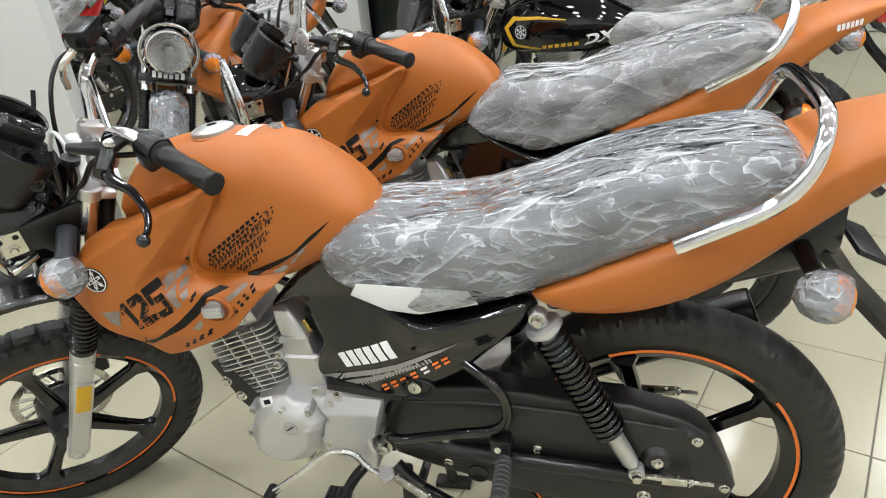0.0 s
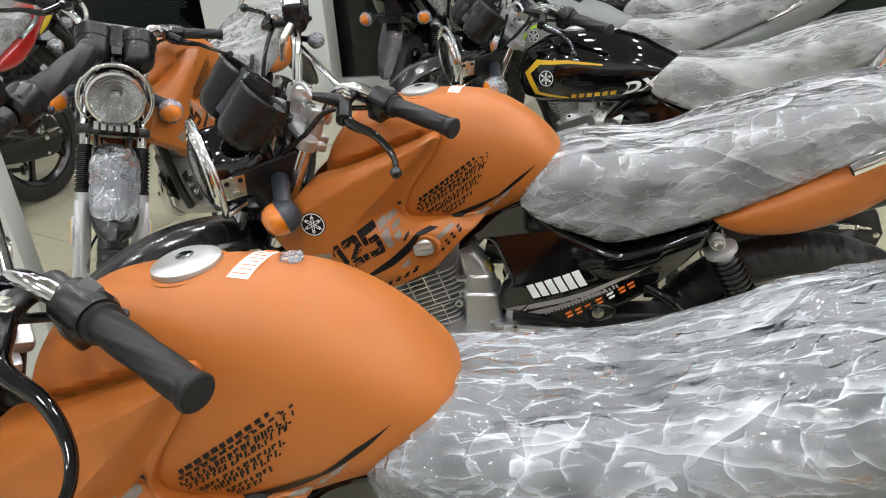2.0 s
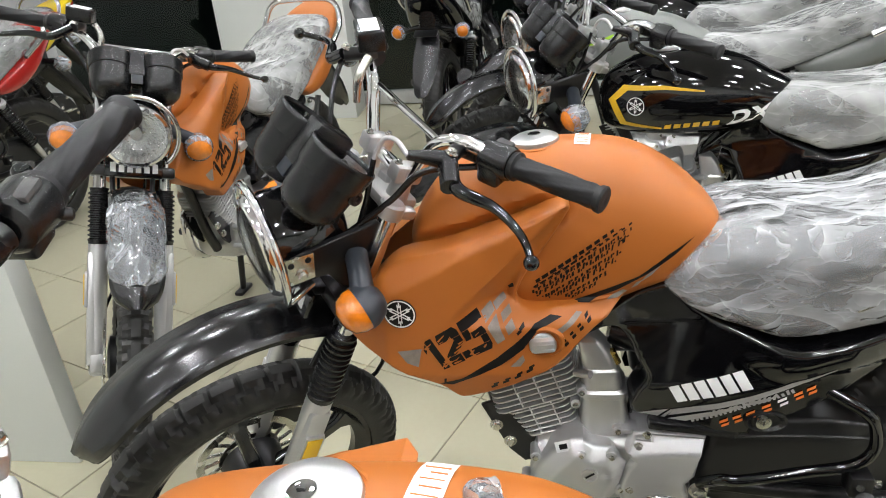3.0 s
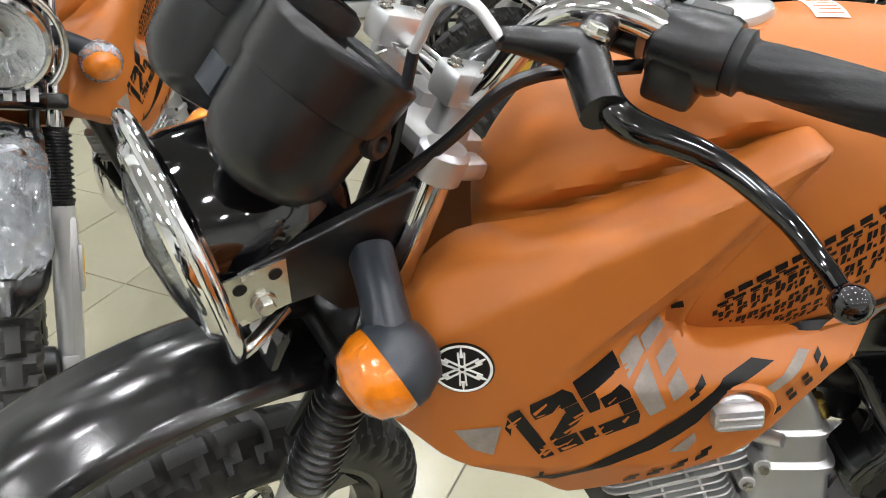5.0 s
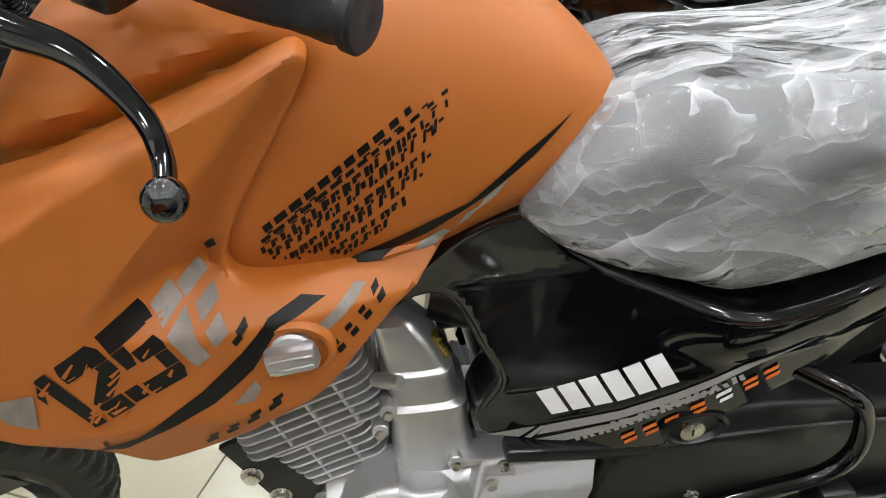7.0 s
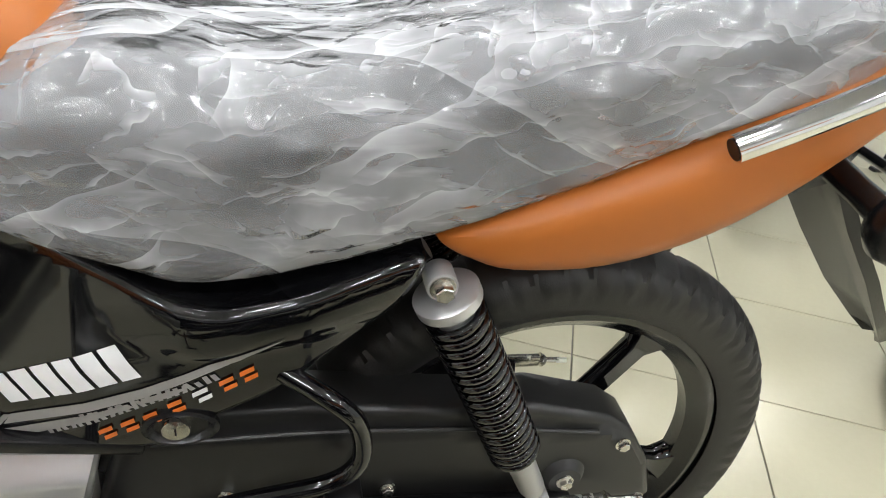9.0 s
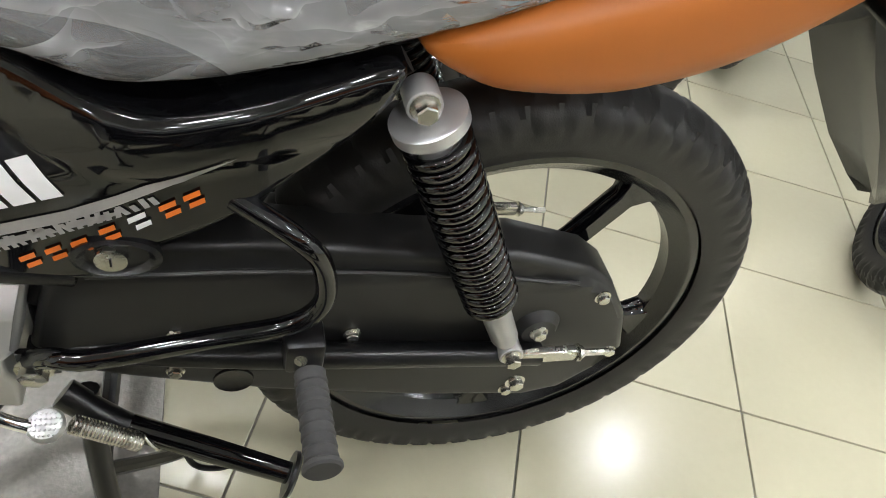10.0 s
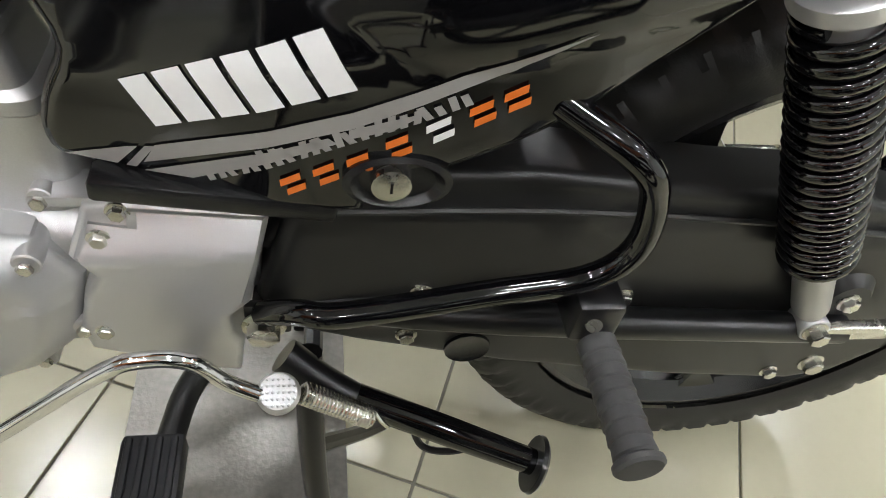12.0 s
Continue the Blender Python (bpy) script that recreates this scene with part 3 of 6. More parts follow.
        tube([h0 - d * 0.070, h0 - d * 0.074 + FW * 0.02, pv], [0.013, 0.012, 0.012], 10, bm, 3)
        part("lever_perch", bm, BLACK, root, m=S)
        part("perch_bolt", bolt(pv + AX * 0.010, AX, 0.0075, 0.007), ZINC, root, m=S)
        ball = Q(0.1055, 0.012, 0.351) if side > 0 else bar_at(0.125, 0.045, -0.351)
        k = 0.0 if side > 0 else 0.022
        path = [pv + d * 0.004, bar_at(0.118 + k, 0.032 + k, 0.195 * side), bar_at(0.123 + k, 0.008 + k, 0.248 * side), bar_at(0.117 + k, -0.003 + k, 0.293 * side), bar_at(0.110 + k, 0.000 + k, 0.325 * side), ball]
        bm = tube(path, [0.010, 0.0105, 0.0075, 0.0062, 0.0056, 0.0052], 12, None, 6)
        bmesh.ops.create_uvsphere(bm, u_segments=16, v_segments=10, radius=0.0105, matrix=Matrix.Translation(ball))
        part("clutch_lever" if side > 0 else "brake_lever", bm, GLOSS, root, "gloss black lever with a ball end", m=S)
        if side > 0:
            c0 = Q(0.130, 0.082, 0.130)
            bm = tube([c0, c0.lerp(pv, 0.45) + FW * 0.006, pv + FW * 0.004 - AX * 0.004, Q(0.117, 0.040, 0.190)], [0.0070, 0.0100, 0.0150, 0.0145], 12, None, 5)
            part("cable_boot", bm, PLASTIC, root, "black rubber cable boot", m=S)
            part("cable_elbow", tube([c0, Q(0.140, 0.092, 0.108), Q(0.130, 0.098, 0.088), Q(0.095, 0.098, 0.080)], 0.0036, 10), SILVER, root, m=S)
            part("clutch_cable", tube([Q(0.095, 0.098, 0.080), Q(0.03, 0.085, 0.078), Q(-0.05, 0.06, 0.060), Q(-0.12, -0.02, 0.045), Q(-0.3, -0.12, 0.03)], 0.0042, 8), PLASTIC, root, m=S)
            part("wiring_loom", tube([h0 - d * 0.05 - AX * 0.02, Q(0.10, 0.035, 0.118), Q(0.03, 0.050, 0.088), Q(-0.06, 0.09, 0.055)], 0.0052, 8), PLASTIC, root, m=S)
        else:
            r0 = h0 - d * 0.075 + AX * 0.030 + FW * 0.022
            rm = Matrix.Rotation(math.atan2(d.y, d.x), 4, "Z")
            res = part("brake_reservoir", box(r0, (0.062, 0.044, 0.034), 0.004, None, rm), PLASTIC, root, "black brake fluid box with a white label", m=S)
            if not look_["stripe"]:
                part("reservoir_label", box(r0 + V(0, 0, 0.0175), (0.045, 0.030, 0.001), 0, None, rm), PAPER, res)
            part("throttle_cable", tube([h0 - d * 0.03 + FW * 0.02, Q(0.14, 0.055, -0.16), Q(0.06, 0.07, -0.11), Q(-0.08, 0.04, -0.06)], 0.0045, 8), PLASTIC, root, m=S)
            part("hose_union", tube([r0 - d * 0.035 - AX * 0.02, r0 - d * 0.05 - AX * 0.05 + FW * 0.01, r0 - d * 0.05 - AX * 0.09], [0.007, 0.008, 0.006], 10), ZINC, root, m=S)
    # instruments
    n = (AX * 0.93 - FW * 0.37).normalized()
    for side in (1, -1):
        c = Q(0.082, 0.134, 0.058 * side)
        bm = lathe([(-0.106, 0.004), (-0.105, 0.022), (-0.100, 0.035), (-0.088, 0.0445), (-0.072, 0.0485), (-0.034, 0.0500), (-0.033, 0.0525), (-0.030, 0.0532), (-0.004, 0.0540), (-0.002, 0.0545), (0.004, 0.0545), (0.006, 0.053), (0.004, 0.048), (-0.006, 0.046)], c, n, 40, cap=False)
        bm.faces.new(bm.verts[:40])
        pod = part("gauge_pod", bm, PLASTIC, root, "deep round black gauge pod", m=S)
        part("dial", lathe([(-0.008, 0.046), (-0.006, 0.046)], c, n, 32), DIAL, pod)
        bm = bmesh.new()
        side_u = n.orthogonal().normalized()
        side_w = n.cross(side_u)
        for i in range(20):
            a = 2 * math.pi * i / 20
            e = side_u * math.cos(a) + side_w * math.sin(a)
            tube([c - n * 0.0052 + e * 0.032, c - n * 0.0052 + e * 0.042], 0.0013, 4, bm)
        part("dial_marks", bm, WHITE, pod)
        part("needle", tube([c - n * 0.004, c - n * 0.004 + side_u * 0.030], 0.001, 4), DECOR, pod)
        part("dial_ring", lathe([(-0.0058, 0.0465), (-0.003, 0.0465), (-0.003, 0.044), (-0.0058, 0.043)], c, n, 40, cap=False), SILVER, pod)
        part("dial_hub", lathe([(-0.006, 0.016), (-0.0050, 0.015)], c, n, 24), GLOSS, pod)
        part("gauge_glass", lathe([(0.000, 0.047), (0.002, 0.047)], c, n, 32), CLEAR, pod)
        part("gauge_nut", lathe([(-0.004, 0.012), (0.006, 0.012), (0.008, 0.010), (0.008, 0.006), (0.004, 0.005)], c - n * 0.045 - FW * 0.030 + V(0, -0.040 * side, 0), (0.4, -side, 0), 16), BLACK, pod)
    rot = Matrix.Rotation(math.atan2(n.x, n.z), 4, "Y")
    lamp_box = part("indicator_panel", box(Q(0.064, 0.140, 0), (0.070, 0.040, 0.075), 0.006, None, rot), PLASTIC, root, m=S)
    part("panel_face", box(Q(0.064, 0.140, 0) + n * 0.038, (0.055, 0.030, 0.002), 0.0008, None, rot), GLOSS, lamp_box)
    part("panel_front", box(Q(0.052, 0.178, 0), (0.004, 0.026, 0.07), 0.001, None, rot), LAMPGREY, lamp_box)
    # headlight
    hc = Q(-0.108, 0.180, 0)
    hd = (FW * 0.90 - AX * 0.43).normalized()
    bm = lathe([(-0.128, 0.0), (-0.126, 0.03), (-0.116, 0.052), (-0.092, 0.069), (-0.055, 0.079), (-0.015, 0.082), (0.004, 0.078)], hc, hd, 44, cap=False)
    hl = part("headlight_shell", bm, GLOSS, root, "gloss black headlight shell", m=S)
    part("headlight_ring", lathe([(-0.006, 0.078), (0.000, 0.084), (0.010, 0.085), (0.018, 0.080), (0.020, 0.074), (0.012, 0.072)], hc, hd, 40, cap=False), CHROME, hl, "chrome headlight ring")
    part("headlight_bowl", lathe([(-0.045, 0.012), (-0.042, 0.024), (-0.036, 0.036), (-0.024, 0.050), (-0.010, 0.062), (0.012, 0.073)], hc, hd, 26, cap=False), REFLECT, hl, smooth=False)
    part("headlight_bulb_cap", lathe([(-0.03, 0.0135), (0.0, 0.0135), (0.004, 0.010)], hc, hd, 18), SILVER, hl)
    part("headlight_lens", lathe([(0.012, 0.0735), (0.022, 0.066), (0.030, 0.042), (0.034, 0.0)], hc, hd, 36, cap=False), CLEAR, hl, "clear fluted glass")
    up = hd.cross(V(0, 1, 0)).normalized()
    if up.z < 0:
        up = -up
    # chrome guard hoop
    path = []
    for i in range(17):
        a = radians(-38 + 256 * i / 16)
        path.append(hc + hd * 0.006 + (V(0, -1, 0) * math.cos(a) + up * math.sin(a)) * 0.100)
    path = [path[0] - hd * 0.05 + V(0, 0.022, 0), path[0] - hd * 0.018 + V(0, 0.006, 0)] + path + [path[-1] - hd * 0.018 - V(0, 0.006, 0), path[-1] - hd * 0.05 - V(0, 0.022, 0)]
    part("headlight_guard", tube(path, 0.0065, 10, n=3), CHROME, root, "bent chrome headlight guard", m=S)
    for side in (1, -1):
        # steel plate with holes, and the black bracket behind
        c = Q(-0.098, 0.158, 0.080 * side)
        bm = bmesh.new()
        e1, e2 = (hd * 1.0), up
        outl = [(-0.024, 0.022), (0.022, 0.026), (0.026, 0.012), (0.020, -0.026), (-0.020, -0.026)]
        vs = [bm.verts.new(c + e1 * a + e2 * b) for a, b in outl]
        bm.faces.new(vs)
        ret = bmesh.ops.extrude_face_region(bm, geom=bm.faces[:])
        bmesh.ops.translate(bm, vec=(0, -0.002 * side, 0), verts=[q for q in ret["geom"] if isinstance(q, bmesh.types.BMVert)])
        pl = part("lamp_plate", bm, ZINC, root, "plated steel plate with holes", smooth=False, m=S)
        for a, b in ((-0.014, 0.012), (0.013, 0.012)):
            part("plate_hole", lathe([(0, 0.0052), (0.0006, 0.0052)], c + e1 * a + e2 * b + V(0, -0.0021 * side, 0), (0, -side, 0), 14), INK, pl)
        part("plate_bolt", bolt(c - e2 * 0.012 + V(0, -0.002 * side, 0), (0, -side, 0), 0.0075, 0.008), ZINC, pl)
        strap = [Q(a, b, 0) for a, b in ((-0.128, 0.168), (-0.080, 0.178), (-0.012, 0.052), (-0.022, 0.018), (-0.070, 0.022), (-0.135, 0.040), (-0.135, 0.075), (-0.112, 0.105))]
        bm = panel([(q.x, q.z) for q in strap], lambda x, z: 0.080, 0.003, 0.006, 0.02, 0, -side)
        part("lamp_bracket", bm, BLACK, root, m=S)
        # indicator
        i0, i1 = Q(-0.072, 0.070, 0.080 * side), Q(-0.114, 0.085, 0.160 * side)
        st = part("indicator", tube([i0, i0.lerp(i1, 0.45) + AX * 0.006, i1 + AX * 0.010], [0.0185, 0.0175, 0.020], 18), LAMPGREY, root, "front indicator on a dark grey stem", m=S)
        body = [(-0.034, 0.004), (-0.032, 0.014), (-0.024, 0.026), (-0.008, 0.0335), (0.002, 0.0345)]
        lens = [(0.002, 0.0335), (0.012, 0.033), (0.026, 0.027), (0.034, 0.014), (0.0355, 0.0)]
        ind_d = (hd * 1.0 - AX * 0.25 + V(0, -0.05 * side, 0)).normalized()
        for nm, pf, mt in (("indicator_body", body, LAMPGREY), ("indicator_lens", lens, AMBER)):
            bm = lathe(pf, i1, ind_d, 36)
            bmesh.ops.scale(bm, vec=(1.1, 1.1, 1.0), space=Matrix.Translation(-i1), verts=bm.verts)
            part(nm, bm, mt, st, "amber lens" if mt is AMBER else "")
        if ind_wrap:
            bm = lathe([(-0.038, 0.008), (-0.03, 0.026), (-0.008, 0.0375), (0.004, 0.0385), (0.018, 0.036), (0.022, 0.034)], i1, ind_d, 28)
            crumple(bm, 0.003, 60)
            part("indicator_film", bm, FILM_TIGHT, st, "clear film round the lamp")
    # emblem plate under the headlight
    fm_ = Matrix.Rotation(RAKE, 4, "Y")
    fc = part("fork_cover", box(Q(-0.185, 0.112, 0), (0.012, 0.140, 0.048), 0.005, None, fm_), GLOSS, root, "black plate between the fork legs with raised white bars", m=S)
    part("cover_bracket", box(Q(-0.188, 0.078, 0), (0.058, 0.050, 0.018), 0.004, None, fm_), BLACK, fc)
    for i in range(6):
        part("name_bar", box(Q(-0.185, 0.1185, 0.050 - 0.020 * i), (0.001, 0.013, 0.024), 0, None, fm_), WHITE, fc)
    # fender
    bm = bmesh.new()
    rings = []
    prof = [(-0.061, -0.018), (-0.0605, -0.010), (-0.054, -0.004), (-0.048, 0.000), (-0.036, 0.001), (-0.028, 0.007), (0, 0.011), (0.028, 0.007), (0.036, 0.001), (0.048, 0.000), (0.054, -0.004), (0.0605, -0.010), (0.061, -0.018)]
    prof = prof + [(a * 0.95, b - 0.004) for a, b in prof[::-1]]
    for i in range(37):
        t = i / 36
        a = radians(140 - 116 * t)
        R_ = 0.366 + 0.010 * math.sin(math.pi * t)
        d = V(math.cos(a), 0, math.sin(a))
        wdt = (0.30 + 0.70 * math.sqrt(1 - max(0.0, 1 - t / 0.13) ** 2)) if t < 0.96 else 0.88
        rings.append([hub + V(0.03, 0, 0.072) + d * (R_ + b) + V(0, y * wdt, 0) for y, b in prof])
    skin(bm, rings)
    fe = part("front_fender", bm, FENDER, root, "gloss black front fender with a raised ridge", m=S)
    for side in (1, -1):
        part("fender_stay", tube([Q(-0.34, 0.05, 0.046 * side), Q(-0.20, 0.03, 0.05 * side)], 0.007, 8), BLACK, fe)
    if fender_wrap:
        bm = bmesh.new()
        rings = []
        for i in range(25):
            t = i / 24
            a = radians(132 - 52 * t)
            d = V(math.cos(a), 0, math.sin(a))
            rings.append([hub + V(0.03, 0, 0.072) + d * (0.376 + 0.012 * math.sin(math.pi * t) + b) + V(0, y * 1.06 * (0.45 + 0.55 * math.sqrt(1 - max(0.0, 1 - t / 0.2) ** 2)) * (1 - 0.25 * max(0.0, t - 0.6) / 0.4), 0) for y, b in prof[:13]])
        skin(bm, rings, False, False)
        crumple(bm, 0.006, 30)
        part("fender_film", bm, FILM_THIN, fe, "crumpled clear film over the fender")


def creases(bm, seed, layers, rows):
    """Pushes a bag's skin in and out in flat pieces with sharp folds between them; the lower hem stays tight."""
    rng = np.random.default_rng(seed)
    co = np.array([v.co for v in bm.verts])
    turn = np.array(Matrix.Rotation(0.45, 3, "Y"))
    flat = co @ turn.T * np.array((0.55, 0.8, 1.0))
    flat = flat + 0.018 * np.stack([np.sin(flat[:, (k + 1) % 3] * 31 + k) + 0.6 * np.sin(flat[:, (k + 2) % 3] * 57 + 2 * k) for k in range(3)], 1)
    lo, hi = flat.min(0), flat.max(0)
    push = np.zeros(len(co))
    for count, amp in layers:
        seeds = flat[rng.integers(0, len(flat), count)] + rng.normal(0, 0.004, (count, 3))
        lift = rng.uniform(-0.5, 0.5, count)
        lean = rng.normal(0, 1, (count, 3))
        size = math.sqrt(0.22 / count)
        for a in range(0, len(flat), 4000):
            p = flat[a:a + 4000]
            d = np.linalg.norm(p[:, None] - seeds[None], axis=2)
            near_ = np.argsort(d, axis=1)[:, :2]
            k = np.arange(len(p))
            f1, f2 = d[k, near_[:, 0]], d[k, near_[:, 1]]
            w = np.clip((f2 - f1) / size / 0.5, 0, 1)
            tilt = np.einsum("ij,ij->i", p - seeds[near_[:, 0]], lean[near_[:, 0]]) / size
            push[a:a + 4000] += amp * ((lift[near_[:, 0]] + 0.5 * tilt) * w + 0.7 * w - 0.5)
    base = np.interp(co[:, 0], [r[0] for r in rows], [r[1] for r in rows])
    push *= np.clip((co[:, 2] - base) / 0.035, 0.0, 1.0)
    out = np.stack([np.zeros(len(co)), co[:, 1], np.maximum(0, co[:, 2] - base - 0.06) * 1.3], 1)
    out /= np.maximum(np.linalg.norm(out, axis=1), 1e-5)[:, None]
    for v, d, q in zip(bm.verts, out, push):
        v.co += Vector(d * max(float(q), -0.0025))


def crumple(bm, amp, freq):
    for v in bm.verts:
        p = v.co * freq
        v.co += Vector((noise.noise(p), noise.noise(p + V(9, 3, 1)), noise.noise(p + V(2, 7, 5)))) * amp
    bm.normal_update()


# ---- motorcycle: body ----
SHROUD = [(-0.628, 0.770), (-0.674, 0.729), (-0.704, 0.699), (-0.724, 0.678), (-0.750, 0.658), (-0.827, 0.619), (-0.878, 0.601), (-0.895, 0.605), (-0.922, 0.632), (-0.973, 0.655), (-1.010, 0.680), (-1.050, 0.704), (-1.074, 0.732), (-1.060, 0.760), (-1.016, 0.813), (-0.977, 0.845), (-0.915, 0.865), (-0.841, 0.893), (-0.764, 0.922), (-0.728, 0.938), (-0.716, 0.934), (-0.717, 0.922), (-0.737, 0.888), (-0.772, 0.836), (-0.789, 0.803), (-0.794, 0.780), (-0.777, 0.763), (-0.714, 0.764)]


TANK = [(-0.965, 0.80, 0.865, 0.045), (-0.945, 0.78, 0.905, 0.068), (-0.91, 0.755, 0.948, 0.086), (-0.87, 0.730, 0.975, 0.097), (-0.80, 0.715, 0.991, 0.104), (-0.72, 0.715, 0.998, 0.106), (-0.65, 0.730, 0.994, 0.105), (-0.60, 0.752, 0.980, 0.102), (-0.55, 0.774, 0.950, 0.095), (-0.51, 0.797, 0.915, 0.082), (-0.487, 0.818, 0.887, 0.064), (-0.474, 0.838, 0.866, 0.030)]


def tank_side(x, z):
    """Half the tank's width at a height."""
    zb, zt, hw = (float(np.interp(x, [t[0] for t in TANK], [t[k] for t in TANK])) for k in (1, 2, 3))
    zc = zb + (zt - zb) * 0.42
    t = min(1.0, abs(z - zc) / (zt - zc if z > zc else zc - zb))
    return hw * (1 - t ** 2.5) ** 0.4


def valley(p):
    """The groove in the tank's flank along the shroud's upper edge."""
    if not -0.985 < p.x < -0.70:
        return p
    edge = float(np.interp(p.x, (-0.977, -0.915, -0.841, -0.764), (0.845, 0.865, 0.893, 0.922)))
    s = p.z - edge
    k = max(0.0, 1 - abs(s + 0.004) / 0.026) * min(1.0, (-0.70 - p.x) / 0.05)
    return V(p.x, p.y * (1 - 0.22 * k * k * (3 - 2 * k)), p.z)


POD_EDGE = [(-0.717, 0.922), (-0.737, 0.888), (-0.772, 0.836), (-0.789, 0.803), (-0.794, 0.780), (-0.777, 0.763), (-0.714, 0.764)]


CREASES = [((-0.727, 0.938), (-0.895, 0.765)), ((-0.995, 0.798), (-0.874, 0.866)), ((-0.874, 0.866), (-0.72, 0.94))]


def shroud_depth(x, z):
    y = float(np.interp(x, (-1.07, -1.0, -0.9, -0.8, -0.72, -0.62), (0.118, 0.150, 0.153, 0.150, 0.136, 0.102)))
    # upper facet, above the lit crease
    brow = float(np.interp(x, (-1.07, -0.995, -0.874, -0.72), (0.756, 0.798, 0.866, 0.94)))
    if z > brow:
        e = z - brow
        y -= 1.0 * e
    # scooped facet behind the slanting crease
    ax, az, bx, bz = -0.727, 0.938, -0.895, 0.765
    ln = math.hypot(bx - ax, bz - az)
    d = -((x - ax) * (bz - az) - (z - az) * (bx - ax)) / ln
    if d > 0:
        y -= min(1.05 * d, 0.052) * max(0.0, min(1.0, (z - 0.745) / 0.04))
    gap = edge_gap((x, z), POD_EDGE + POD_EDGE[-2:0:-1])
    tank = tank_side(x, z) if x > -0.93 and z > 0.735 else 0.0
    y = max(y, tank + 0.005)
    if gap < 0.020 and z > 0.75:
        w = 1 - gap / 0.020
        y += max(0.0, tank + 0.0145 - y) * w * w * (3 - 2 * w)
    if z < 0.66:
        y -= (0.66 - z) * 0.35
    return y


SEAT_A = [(-0.562, 0.778, 0.800, 0.080), (-0.54, 0.762, 0.830, 0.104), (-0.50, 0.742, 0.858, 0.120), (-0.44, 0.722, 0.865, 0.128), (-0.38, 0.706, 0.866, 0.132), (-0.28, 0.730, 0.878, 0.135), (-0.19, 0.762, 0.906, 0.136), (-0.10, 0.800, 0.941, 0.135), (0.0, 0.852, 0.970, 0.131), (0.10, 0.892, 0.986, 0.123), (0.155, 0.912, 0.983, 0.110), (0.182, 0.93, 0.958, 0.085)]
TAIL = [(-0.200, 0.754, 0.761, 0.118), (-0.192, 0.744, 0.768, 0.128), (-0.17, 0.730, 0.782, 0.138), (-0.13, 0.716, 0.804, 0.146), (-0.05, 0.716, 0.842, 0.150), (0.03, 0.742, 0.880, 0.150), (0.10, 0.784, 0.915, 0.145), (0.17, 0.840, 0.955, 0.134), (0.24, 0.892, 0.992, 0.116), (0.31, 0.944, 1.012, 0.096), (0.37, 0.976, 1.024, 0.074), (0.405, 1.0, 1.018, 0.054)]
COVER = [(-0.555, 0.786), (-0.612, 0.760), (-0.655, 0.716), (-0.690, 0.682), (-0.698, 0.664), (-0.679, 0.671), (-0.642, 0.689), (-0.621, 0.682), (-0.600, 0.642), (-0.588, 0.618), (-0.601, 0.590), (-0.610, 0.562), (-0.604, 0.544), (-0.572, 0.540), (-0.437, 0.523), (-0.418, 0.545), (-0.372, 0.569), (-0.324, 0.599), (-0.275, 0.644), (-0.234, 0.682), (-0.209, 0.728), (-0.215, 0.745), (-0.276, 0.725), (-0.337, 0.705), (-0.381, 0.698), (-0.44, 0.716), (-0.52, 0.748)]


def cover_depth(x, z):
    y = float(np.interp(x, (-0.66, -0.60, -0.55, -0.48, -0.40, -0.30, -0.21), (0.080, 0.098, 0.112, 0.130, 0.138, 0.140, 0.128)))
    line = 0.600 + (x + 0.60) * 0.26
    if z > line:
        y -= min(0.030, 0.28 * (z - line)) * float(np.interp(x, (-0.6, -0.45, -0.3), (1, 0.8, 0.1)))
    waist = 0.567 + (x + 0.555) * 0.44
    if z < waist:
        y -= 0.10 * (waist - z)
    top = float(np.interp(x, (-0.55, -0.506, -0.459, -0.409, -0.385, -0.359, -0.311, -0.263, -0.215), (0.767, 0.741, 0.723, 0.708, 0.703, 0.705, 0.719, 0.732, 0.748)))
    s = (top - z) / 0.060
    if 0 < s < 1:
        y += 0.011 * math.sin(math.pi * min(1.0, 0.30 + s * 0.70)) ** 0.8 * float(np.interp(x, (-0.47, -0.40, -0.25), (0.0, 1.0, 0.7)))
    return y


POD = [(-0.777, 0.785), (-0.766, 0.769), (-0.705, 0.768), (-0.675, 0.792), (-0.643, 0.834), (-0.628, 0.870), (-0.617, 0.908), (-0.664, 0.883), (-0.715, 0.849), (-0.764, 0.811), (-0.778, 0.793)]


def inside(x, z, poly):
    hit = False
    for (ax, az), (bx, bz) in zip(poly, poly[1:] + poly[:1]):
        if (az > z) != (bz > z) and x < (bx - ax) * (z - az) / (bz - az) + ax:
            hit = not hit
    return hit


